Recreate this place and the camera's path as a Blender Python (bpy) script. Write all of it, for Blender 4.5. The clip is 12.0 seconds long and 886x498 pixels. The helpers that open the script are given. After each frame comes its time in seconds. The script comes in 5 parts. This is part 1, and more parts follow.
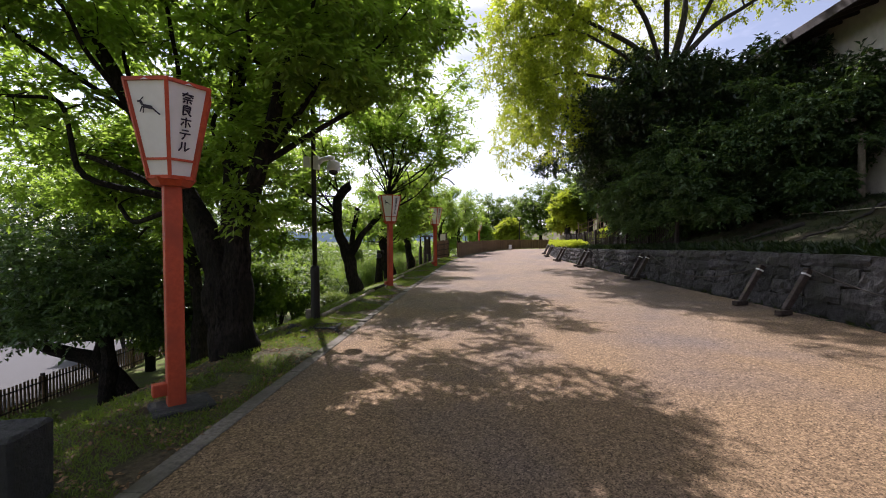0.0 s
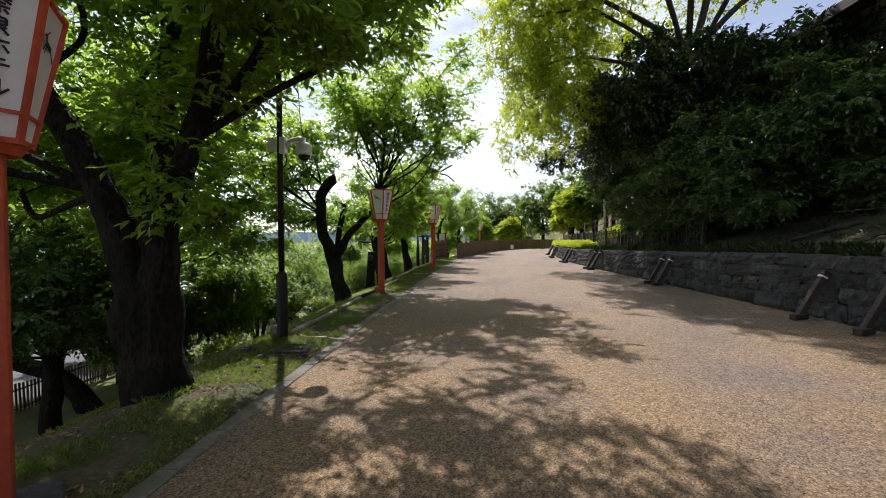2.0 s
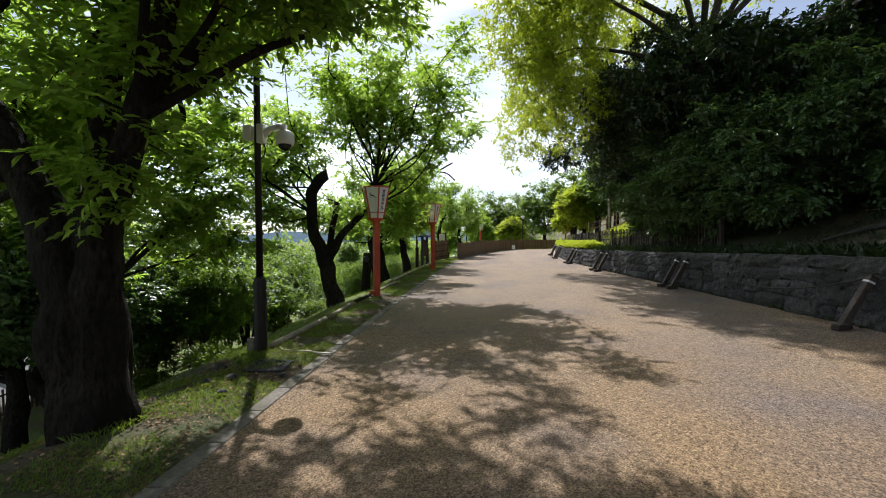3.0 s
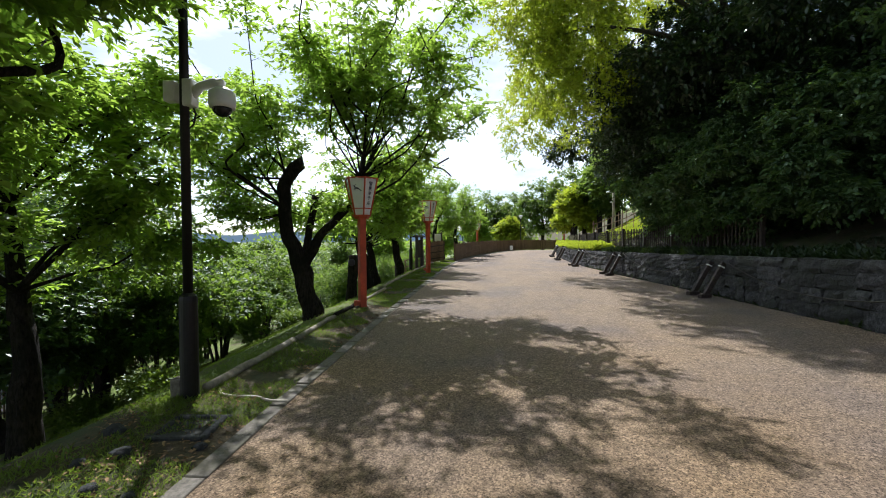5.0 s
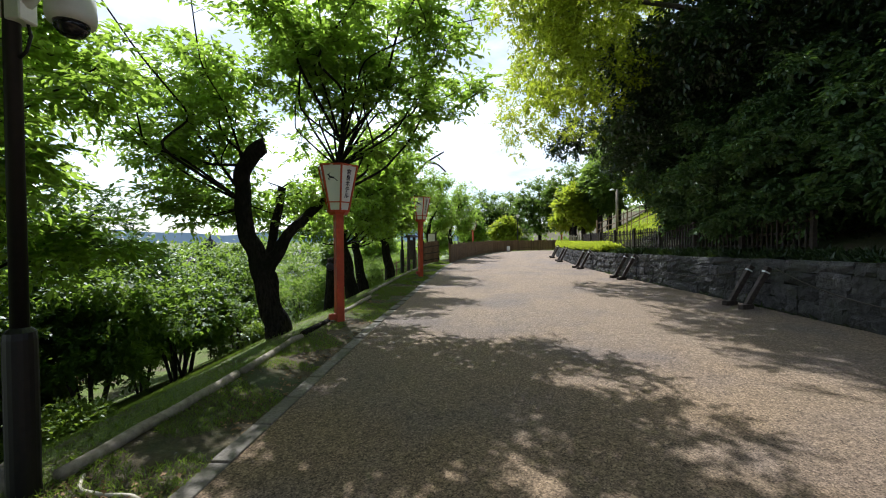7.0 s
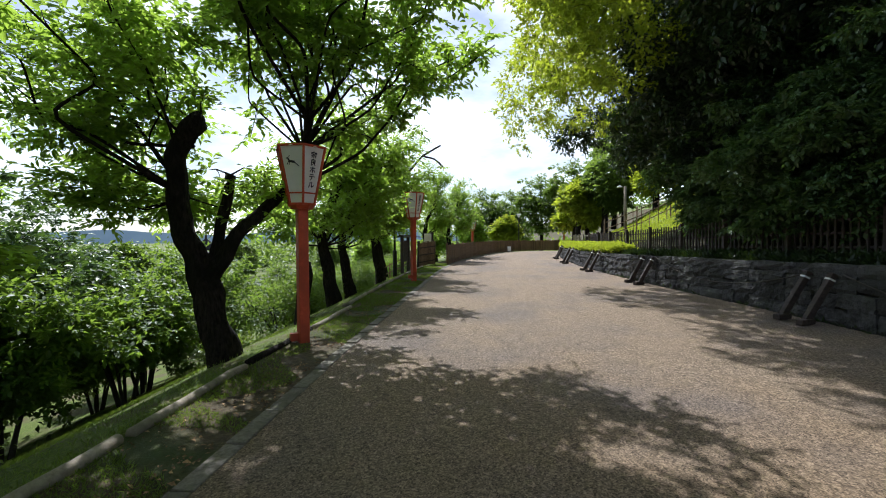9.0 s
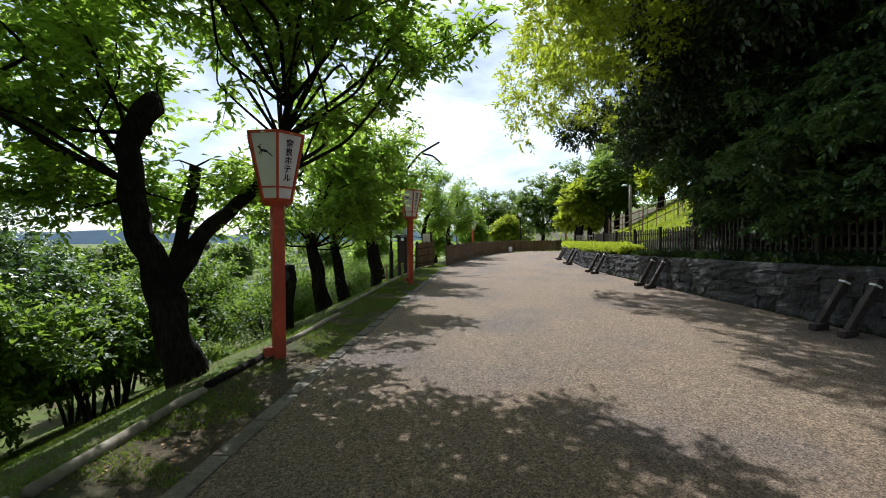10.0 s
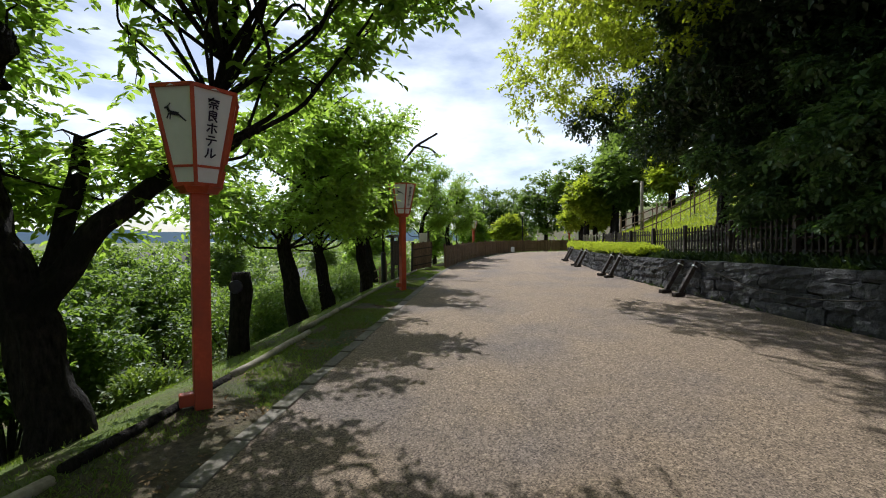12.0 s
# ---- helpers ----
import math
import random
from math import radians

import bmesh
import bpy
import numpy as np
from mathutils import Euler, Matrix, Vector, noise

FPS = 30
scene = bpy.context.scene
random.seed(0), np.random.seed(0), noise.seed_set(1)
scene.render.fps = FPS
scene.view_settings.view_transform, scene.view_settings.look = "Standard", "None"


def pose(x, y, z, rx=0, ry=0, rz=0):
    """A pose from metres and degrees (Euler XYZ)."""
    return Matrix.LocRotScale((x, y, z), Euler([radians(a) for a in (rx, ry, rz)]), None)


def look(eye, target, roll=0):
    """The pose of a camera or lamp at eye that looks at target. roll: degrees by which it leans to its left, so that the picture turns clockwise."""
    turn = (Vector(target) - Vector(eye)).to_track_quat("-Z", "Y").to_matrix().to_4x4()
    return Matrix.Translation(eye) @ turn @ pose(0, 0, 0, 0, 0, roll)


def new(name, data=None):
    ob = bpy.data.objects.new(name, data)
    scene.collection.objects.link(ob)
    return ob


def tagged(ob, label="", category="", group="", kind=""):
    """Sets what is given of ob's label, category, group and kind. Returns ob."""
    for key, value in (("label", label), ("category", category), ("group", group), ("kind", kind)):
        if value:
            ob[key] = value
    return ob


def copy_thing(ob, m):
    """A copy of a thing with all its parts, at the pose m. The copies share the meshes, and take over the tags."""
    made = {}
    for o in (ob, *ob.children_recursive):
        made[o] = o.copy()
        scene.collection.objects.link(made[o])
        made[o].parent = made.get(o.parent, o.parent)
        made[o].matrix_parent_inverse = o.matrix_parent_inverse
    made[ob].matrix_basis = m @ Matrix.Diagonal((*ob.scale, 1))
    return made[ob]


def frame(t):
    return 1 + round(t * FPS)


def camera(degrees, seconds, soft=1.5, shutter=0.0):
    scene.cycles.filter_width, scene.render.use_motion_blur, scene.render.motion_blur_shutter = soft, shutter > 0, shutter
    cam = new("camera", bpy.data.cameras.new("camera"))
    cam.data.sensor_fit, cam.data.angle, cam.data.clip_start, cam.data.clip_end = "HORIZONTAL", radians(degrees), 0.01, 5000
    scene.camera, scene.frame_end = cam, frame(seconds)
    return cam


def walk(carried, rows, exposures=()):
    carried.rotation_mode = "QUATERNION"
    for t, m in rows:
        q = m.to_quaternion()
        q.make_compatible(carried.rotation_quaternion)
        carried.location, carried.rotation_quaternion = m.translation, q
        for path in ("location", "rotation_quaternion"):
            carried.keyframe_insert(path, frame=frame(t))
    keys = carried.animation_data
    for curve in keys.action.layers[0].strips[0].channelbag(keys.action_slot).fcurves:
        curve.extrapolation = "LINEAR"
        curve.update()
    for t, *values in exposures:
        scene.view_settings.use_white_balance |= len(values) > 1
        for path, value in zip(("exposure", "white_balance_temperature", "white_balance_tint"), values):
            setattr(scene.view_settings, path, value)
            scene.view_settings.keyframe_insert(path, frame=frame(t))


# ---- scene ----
cam = camera(91.4, 12.0, soft=1.0)
METRES, EYE, TURN = 9.65, 1.55, 3.4
ROWS = [
    (0.0, 0.0000, 0.0000, 0.0000, -0.01, -1.25, 0.39),
    (0.5, 0.0021, 0.0390, 0.0005, -0.00, -1.23, 0.38),
    (1.0, 0.0041, 0.0788, 0.0015, -0.01, -1.23, 0.40),
    (1.5, 0.0062, 0.1183, 0.0011, 0.01, -1.24, 0.40),
    (2.0, 0.0069, 0.1607, 0.0009, 0.01, -1.27, 0.39),
    (2.5, 0.0077, 0.2015, 0.0016, 0.05, -1.27, 0.39),
    (4.5, 0.0036, 0.3747, 0.0026, -0.37, -1.27, 0.38),
    (5.0, 0.0017, 0.4168, 0.0039, -0.66, -1.27, 0.34),
    (5.5, 0.0015, 0.4598, 0.0037, -0.96, -1.28, 0.37),
    (6.0, 0.0017, 0.5037, 0.0038, -1.13, -1.27, 0.36),
    (6.5, 0.0030, 0.5448, 0.0052, -1.33, -1.25, 0.34),
    (7.0, 0.0048, 0.5862, 0.0043, -1.40, -1.25, 0.32),
    (9.0, 0.0242, 0.7502, 0.0049, -1.41, -1.25, 0.36),
    (9.5, 0.0300, 0.7912, 0.0052, -1.38, -1.25, 0.40),
    (10.0, 0.0332, 0.8316, 0.0060, -1.34, -1.24, 0.36),
    (10.5, 0.0381, 0.8727, 0.0062, -1.34, -1.24, 0.39),
    (11.0, 0.0417, 0.9148, 0.0054, -1.33, -1.28, 0.33),
    (11.5, 0.0453, 0.9568, 0.0077, -1.32, -1.30, 0.33),
    (12.0, 0.0466, 0.9980, 0.0084, -1.30, -1.32, 0.32),
]
EXPOSURE = [(0.0, 0.5, 6150, 26), (2.5, 0.48, 6100, 15), (4.5, 0.5, 5850, 12), (7.0, 0.5, 5800, 11), (9.5, 0.33, 5800, 11), (12.0, 0.12, 5900, 11)]
walk(cam, [(t, pose(0, 0, EYE, 0, 0, TURN) @ pose(METRES * x, METRES * y, METRES * z, 90 + pitch, roll, yaw)) for t, x, y, z, yaw, pitch, roll in ROWS], EXPOSURE)

# ---------- light ----------
SUN_ELEV, SUN_AZ = 50.0, 23.0  # degrees; the azimuth is counted from +y towards -x
world = bpy.data.worlds.new("sky")
scene.world = world
world.use_nodes = True
wn, wl = world.node_tree.nodes, world.node_tree.links
sky = wn.new("ShaderNodeTexSky")
sky.sky_type, sky.sun_disc = "NISHITA", False
sky.sun_elevation, sky.sun_rotation = radians(SUN_ELEV), radians(-SUN_AZ)
sky.air_density, sky.dust_density, sky.ozone_density = 1.0, 1.0, 1.6
wcoord = wn.new("ShaderNodeTexCoord")
wmap = wn.new("ShaderNodeMapping")
wmap.inputs["Scale"].default_value = (1.6, 1.6, 4.2)
wl.new(wcoord.outputs["Generated"], wmap.inputs["Vector"])
cloud = wn.new("ShaderNodeTexNoise")
cloud.inputs["Scale"].default_value, cloud.inputs["Detail"].default_value, cloud.inputs["Roughness"].default_value = 1.3, 7.0, 0.55
wl.new(wmap.outputs["Vector"], cloud.inputs["Vector"])
cramp = wn.new("ShaderNodeValToRGB")
cramp.color_ramp.elements[0].position, cramp.color_ramp.elements[1].position = 0.42, 0.62
cramp.color_ramp.elements[0].color, cramp.color_ramp.elements[1].color = (0.22, 0.22, 0.22, 1), (1.0, 1.0, 1.0, 1)
wl.new(cloud.outputs["Fac"], cramp.inputs["Fac"])
grey = wn.new("ShaderNodeHueSaturation")  # cloud: the sky's own light without its blue, a little stronger
grey.inputs["Saturation"].default_value, grey.inputs["Value"].default_value = 0.2, 2.35
wl.new(sky.outputs["Color"], grey.inputs["Color"])
cmix = wn.new("ShaderNodeMix")
cmix.data_type = "RGBA"
wl.new(cramp.outputs["Color"], cmix.inputs[0])
wl.new(sky.outputs["Color"], cmix.inputs[6])
wl.new(grey.outputs["Color"], cmix.inputs[7])
wl.new(cmix.outputs[2], wn["Background"].inputs["Color"])
wn["Background"].inputs["Strength"].default_value = 0.078

sun = new("sun", bpy.data.lights.new("sun", "SUN"))
sun.data.energy, sun.data.angle, sun.data.color = 5.0, radians(0.6), (1.0, 0.965, 0.90)
sun_dir = Vector((-math.sin(radians(SUN_AZ)) * math.cos(radians(SUN_ELEV)), math.cos(radians(SUN_AZ)) * math.cos(radians(SUN_ELEV)), math.sin(radians(SUN_ELEV))))
sun.matrix_world = look(sun_dir * 60, (0, 0, 0))


# ---------- materials ----------
def link(m, a, b):
    m.node_tree.links.new(a, b)


def surface(name, c1, c2, scale=8.0, rough=0.8, bump=0.3, bump_scale=60.0, stain=None, stain_scale=0.6, metal=0.0, island=0.0, dist=0.01, spec=0.4, stretch=1.0):
    """Two-tone grain, larger stains and fine relief at world size."""
    m = bpy.data.materials.new(name)
    m.use_nodes = True
    n = m.node_tree.nodes
    bsdf = n["Principled BSDF"]
    geo = n.new("ShaderNodeNewGeometry")
    fine = n.new("ShaderNodeTexNoise")
    fine.inputs["Scale"].default_value, fine.inputs["Detail"].default_value, fine.inputs["Roughness"].default_value = scale, 6.0, 0.65
    grain = n.new("ShaderNodeVectorMath")
    grain.operation = "MULTIPLY"
    grain.inputs[1].default_value = (1.0, 1.0, stretch)
    link(m, geo.outputs["Position"], grain.inputs[0])
    link(m, grain.outputs[0], fine.inputs["Vector"])
    ramp = n.new("ShaderNodeValToRGB")
    ramp.color_ramp.elements[0].position, ramp.color_ramp.elements[1].position = 0.32, 0.68
    ramp.color_ramp.elements[0].color, ramp.color_ramp.elements[1].color = (*c1, 1), (*c2, 1)
    link(m, fine.outputs["Fac"], ramp.inputs["Fac"])
    colour = ramp.outputs["Color"]
    if stain:
        big = n.new("ShaderNodeTexNoise")
        big.inputs["Scale"].default_value, big.inputs["Detail"].default_value = stain_scale, 5.0
        link(m, geo.outputs["Position"], big.inputs["Vector"])
        sr = n.new("ShaderNodeValToRGB")
        sr.color_ramp.elements[0].position, sr.color_ramp.elements[1].position = 0.45, 0.68
        link(m, big.outputs["Fac"], sr.inputs["Fac"])
        mx = n.new("ShaderNodeMix")
        mx.data_type = "RGBA"
        link(m, sr.outputs["Color"], mx.inputs[0])
        link(m, colour, mx.inputs[6])
        mx.inputs[7].default_value = (*stain, 1)
        colour = mx.outputs[2]
    if island:
        info = n.new("ShaderNodeObjectInfo")
        add = n.new("ShaderNodeMath")
        link(m, info.outputs["Random"], add.inputs[0])
        link(m, geo.outputs["Random Per Island"], add.inputs[1])
        frac = n.new("ShaderNodeMath")
        frac.operation = "FRACT"
        link(m, add.outputs[0], frac.inputs[0])
        rng = n.new("ShaderNodeMapRange")
        rng.inputs["To Min"].default_value, rng.inputs["To Max"].default_value = 1 - island, 1 + island
        link(m, frac.outputs[0], rng.inputs["Value"])
        hsv = n.new("ShaderNodeHueSaturation")
        link(m, rng.outputs[0], hsv.inputs["Value"])
        link(m, colour, hsv.inputs["Color"])
        colour = hsv.outputs["Color"]
    link(m, colour, bsdf.inputs["Base Color"])
    bsdf.inputs["Roughness"].default_value, bsdf.inputs["Metallic"].default_value = rough, metal
    bsdf.inputs["Specular IOR Level"].default_value = spec
    if bump:
        bt = n.new("ShaderNodeTexNoise")
        bt.inputs["Scale"].default_value, bt.inputs["Detail"].default_value, bt.inputs["Roughness"].default_value = bump_scale, 5.0, 0.7
        link(m, grain.outputs[0], bt.inputs["Vector"])
        bp = n.new("ShaderNodeBump")
        bp.inputs["Strength"].default_value, bp.inputs["Distance"].default_value = bump, dist
        link(m, bt.outputs["Fac"], bp.inputs["Height"])
        link(m, bp.outputs["Normal"], bsdf.inputs["Normal"])
    return m


def foliage(name, dark, light, through_colour, through_part=0.45, gloss=0.45):
    """Leaves: each its own tone, letting light through."""
    m = bpy.data.materials.new(name)
    m.use_nodes = True
    n = m.node_tree.nodes
    bsdf = n["Principled BSDF"]
    geo = n.new("ShaderNodeNewGeometry")
    ramp = n.new("ShaderNodeValToRGB")
    ramp.color_ramp.elements[0].color, ramp.color_ramp.elements[1].color = (*dark, 1), (*light, 1)
    big = n.new("ShaderNodeTexNoise")
    big.inputs["Scale"].default_value = 0.9
    link(m, geo.outputs["Position"], big.inputs["Vector"])
    mixv = n.new("ShaderNodeMath")
    mixv.operation = "MULTIPLY_ADD"
    mixv.inputs[1].default_value, mixv.inputs[2].default_value = 0.6, -0.05
    link(m, geo.outputs["Random Per Island"], mixv.inputs[0])
    addv = n.new("ShaderNodeMath")
    addv.operation = "MULTIPLY_ADD"
    addv.inputs[1].default_value = 0.45
    link(m, big.outputs["Fac"], addv.inputs[0])
    link(m, mixv.outputs[0], addv.inputs[2])
    link(m, addv.outputs[0], ramp.inputs["Fac"])
    link(m, ramp.outputs["Color"], bsdf.inputs["Base Color"])
    bsdf.inputs["Roughness"].default_value = gloss
    bsdf.inputs["Specular IOR Level"].default_value = 0.5
    tr = n.new("ShaderNodeBsdfTranslucent")
    tmix = n.new("ShaderNodeMix")
    tmix.data_type, tmix.blend_type = "RGBA", "MIX"
    tmix.inputs[0].default_value = 0.75
    link(m, ramp.outputs["Color"], tmix.inputs[6])
    tmix.inputs[7].default_value = (*through_colour, 1)
    link(m, tmix.outputs[2], tr.inputs["Color"])
    ms = n.new("ShaderNodeMixShader")
    ms.inputs[0].default_value = through_part
    link(m, bsdf.outputs[0], ms.inputs[1])
    link(m, tr.outputs[0], ms.inputs[2])
    link(m, ms.outputs[0], n["Material Output"].inputs["Surface"])
    return m


def road_material():
    """Washed aggregate: small stones, fine crack lines, greyer and darker farther along."""
    m = surface("tan_aggregate_paving", (0.18, 0.118, 0.063), (0.37, 0.252, 0.142), 40.0, 0.92, 1.0, 95.0, (0.20, 0.15, 0.115), 0.5, dist=0.02, spec=0.25)
    n = m.node_tree.nodes
    bsdf = n["Principled BSDF"]
    colour = bsdf.inputs["Base Color"].links[0].from_socket
    geo = [k for k in n if k.bl_idname == "ShaderNodeNewGeometry"][0]
    sep = n.new("ShaderNodeSeparateXYZ")
    link(m, geo.outputs["Position"], sep.inputs[0])
    wob = n.new("ShaderNodeTexNoise")
    wob.inputs["Scale"].default_value, wob.inputs["Detail"].default_value = 0.35, 5.0
    link(m, geo.outputs["Position"], wob.inputs["Vector"])
    pos = n.new("ShaderNodeMath")
    pos.operation = "MULTIPLY_ADD"
    pos.inputs[1].default_value = 14.0
    link(m, wob.outputs["Fac"], pos.inputs[0])
    link(m, sep.outputs["Y"], pos.inputs[2])
    grey_mix = n.new("ShaderNodeMapRange")
    grey_mix.inputs["From Min"].default_value, grey_mix.inputs["From Max"].default_value = 11.0, 20.0
    grey_mix.inputs["To Max"].default_value = 0.8
    link(m, pos.outputs[0], grey_mix.inputs["Value"])
    # far tone: less saturated and a little darker
    old = n.new("ShaderNodeHueSaturation")
    old.inputs["Saturation"].default_value, old.inputs["Value"].default_value = 0.7, 0.88
    link(m, colour, old.inputs["Color"])
    mx = n.new("ShaderNodeMix")
    mx.data_type = "RGBA"
    link(m, grey_mix.outputs[0], mx.inputs[0])
    link(m, colour, mx.inputs[6])
    link(m, old.outputs["Color"], mx.inputs[7])
    warp = n.new("ShaderNodeTexNoise")
    warp.inputs["Scale"].default_value, warp.inputs["Detail"].default_value = 6.0, 4.0
    link(m, geo.outputs["Position"], warp.inputs["Vector"])
    mixp = n.new("ShaderNodeMix")
    mixp.data_type = "RGBA"
    mixp.blend_type = "LINEAR_LIGHT"
    mixp.inputs[0].default_value = 0.12
    link(m, geo.outputs["Position"], mixp.inputs[6])
    link(m, warp.outputs["Color"], mixp.inputs[7])
    dark = mx.outputs[2]
    for scale, low, high in ((95.0, 0.25, 1.8), (40.0, 0.7, 1.3)):
        cell = n.new("ShaderNodeTexVoronoi")
        cell.inputs["Scale"].default_value = scale
        link(m, geo.outputs["Position"], cell.inputs["Vector"])
        bw = n.new("ShaderNodeMapRange")
        bw.inputs["To Min"].default_value, bw.inputs["To Max"].default_value = low, high
        link(m, cell.outputs["Color"], bw.inputs["Value"])
        tone = n.new("ShaderNodeHueSaturation")
        link(m, bw.outputs[0], tone.inputs["Value"])
        link(m, dark, tone.inputs["Color"])
        dark = tone.outputs["Color"]
    for scale, wid, amount in ((2.6, 0.02, 0.22), (8.0, 0.04, 0.18)):
        vor = n.new("ShaderNodeTexVoronoi")
        vor.feature = "DISTANCE_TO_EDGE"
        vor.inputs["Scale"].default_value = scale
        link(m, mixp.outputs[2], vor.inputs["Vector"])
        cr = n.new("ShaderNodeMapRange")
        cr.inputs["From Min"].default_value, cr.inputs["From Max"].default_value = 0.0, wid
        cr.inputs["To Min"].default_value, cr.inputs["To Max"].default_value = 1 - amount, 1.0
        link(m, vor.outputs["Distance"], cr.inputs["Value"])
        mul = n.new("ShaderNodeMix")
        mul.data_type, mul.blend_type = "RGBA", "MULTIPLY"
        mul.inputs[0].default_value = 1.0
        link(m, dark, mul.inputs[6])
        link(m, cr.outputs[0], mul.inputs[7])
        dark = mul.outputs[2]
    link(m, dark, bsdf.inputs["Base Color"])
    return m


M_ROAD = road_material()
M_KERB = surface("grey_kerb_concrete", (0.10, 0.088, 0.07), (0.24, 0.21, 0.17), 30.0, 0.9, 0.7, 90.0, (0.10, 0.09, 0.06), 2.5, island=0.15)
M_GROUND = surface("mossy_soil_and_grass", (0.06, 0.10, 0.014), (0.17, 0.215, 0.034), 20.0, 0.95, 1.0, 55.0, (0.12, 0.10, 0.05), 1.4, dist=0.03)
M_VERGE = surface("dry_verge_soil", (0.045, 0.034, 0.019), (0.15, 0.115, 0.062), 18.0, 0.95, 1.0, 45.0, (0.05, 0.08, 0.018), 1.1, dist=0.03)
M_BANK = surface("brown_earth_bank", (0.028, 0.022, 0.012), (0.10, 0.078, 0.042), 7.0, 0.95, 1.0, 25.0, (0.045, 0.06, 0.014), 0.9, dist=0.06)
M_LOWROAD = surface("pale_grey_asphalt", (0.07, 0.07, 0.07), (0.125, 0.125, 0.12), 20.0, 0.9, 0.3, 60.0)
M_STONE = surface("weathered_grey_stone", (0.016, 0.016, 0.018), (0.095, 0.093, 0.092), 11.0, 0.85, 1.0, 18.0, (0.04, 0.042, 0.036), 1.7, island=0.35, dist=0.05)
M_MORTAR = surface("dark_stone_joint", (0.02, 0.02, 0.018), (0.05, 0.048, 0.04), 30.0, 0.95, 0.6, 40.0)
M_BARK = surface("dark_cherry_bark", (0.003, 0.0024, 0.002), (0.05, 0.04, 0.032), 26.0, 0.95, 1.0, 17.0, (0.014, 0.013, 0.01), 2.2, dist=0.14, spec=0.15, stretch=0.35)
M_BARK_GREY = surface("grey_bark", (0.02, 0.017, 0.013), (0.075, 0.065, 0.052), 12.0, 0.9, 0.8, 22.0, dist=0.05, stretch=0.4)
M_RED = surface("vermilion_painted_wood", (0.44, 0.06, 0.022), (0.58, 0.09, 0.032), 25.0, 0.55, 0.12, 70.0, (0.36, 0.06, 0.026), 3.0)
M_PANEL = surface("white_lantern_panel", (0.74, 0.72, 0.68), (0.82, 0.80, 0.77), 6.0, 0.35, 0.02, 30.0)
M_INK = surface("dark_purple_ink", (0.012, 0.008, 0.022), (0.03, 0.02, 0.045), 20.0, 0.5, 0.0)
M_POLE = surface("dark_brown_painted_steel", (0.004, 0.0032, 0.003), (0.010, 0.008, 0.007), 20.0, 0.5, 0.05, 80.0)
M_WOOD_DARK = surface("dark_stained_timber", (0.022, 0.016, 0.013), (0.075, 0.055, 0.045), 18.0, 0.75, 0.4, 50.0, island=0.25)
M_WOOD_BROWN = surface("brown_fence_timber", (0.10, 0.062, 0.036), (0.24, 0.155, 0.095), 16.0, 0.8, 0.4, 50.0, island=0.3)
M_WOOD_GREY = surface("weathered_log", (0.20, 0.165, 0.12), (0.42, 0.36, 0.28), 14.0, 0.85, 0.6, 40.0, (0.14, 0.13, 0.08), 1.5)
M_WHITE = surface("white_housing_plastic", (0.62, 0.62, 0.60), (0.74, 0.74, 0.72), 8.0, 0.4, 0.03, 40.0)
M_GLASS_DARK = surface("smoked_dome", (0.01, 0.01, 0.012), (0.02, 0.02, 0.022), 8.0, 0.08, 0.0)
M_FROST = surface("frosted_lamp_glass", (0.72, 0.70, 0.64), (0.80, 0.78, 0.72), 8.0, 0.3, 0.0)
M_PLASTER = surface("cream_plaster", (0.52, 0.48, 0.40), (0.66, 0.62, 0.53), 4.0, 0.9, 0.15, 60.0)
M_ROOF = surface("dark_brown_roof", (0.016, 0.011, 0.009), (0.04, 0.027, 0.022), 14.0, 0.7, 0.3, 40.0)
M_ROPE = surface("black_rope", (0.03, 0.026, 0.022), (0.08, 0.07, 0.055), 60.0, 0.9, 0.5, 150.0)
M_HOSE = surface("pale_hose", (0.42, 0.36, 0.27), (0.52, 0.46, 0.36), 20.0, 0.6, 0.1, 60.0)
M_LITTER = surface("dry_leaf_litter", (0.12, 0.07, 0.03), (0.34, 0.22, 0.11), 20.0, 0.9, 0.0, island=0.5)
L_CHERRY = foliage("cherry_leaf", (0.028, 0.07, 0.011), (0.105, 0.195, 0.026), (0.52, 0.73, 0.08), 0.6, 0.32)
L_LIME = foliage("lime_leaf", (0.07, 0.13, 0.012), (0.17, 0.25, 0.028), (0.62, 0.70, 0.04), 0.62)
L_EVER = foliage("evergreen_leaf", (0.006, 0.017, 0.008), (0.048, 0.085, 0.03), (0.07, 0.13, 0.012), 0.15, 0.3)
L_MAPLE = foliage("overhanging_shrub_leaf", (0.028, 0.062, 0.03), (0.12, 0.195, 0.07), (0.2, 0.34, 0.04), 0.3, 0.42)
L_SHRUB = foliage("shrub_leaf", (0.018, 0.05, 0.014), (0.08, 0.15, 0.025), (0.40, 0.58, 0.06), 0.46, 0.5)
# ground leaf darker than L_SHRUB: shade under the shrubs put into its colour
L_SHADED = foliage("ground_leaf_with_shade", (0.008, 0.022, 0.007), (0.04, 0.07, 0.018), (0.10, 0.16, 0.02), 0.2, 0.4)
L_FAR = foliage("far_leaf", (0.035, 0.08, 0.02), (0.09, 0.15, 0.03), (0.34, 0.48, 0.06), 0.5)
L_GRASS = foliage("grass_blade", (0.06, 0.11, 0.014), (0.15, 0.22, 0.03), (0.32, 0.44, 0.04), 0.4)


# ---------- mesh helpers ----------
rng = np.random.default_rng(7)


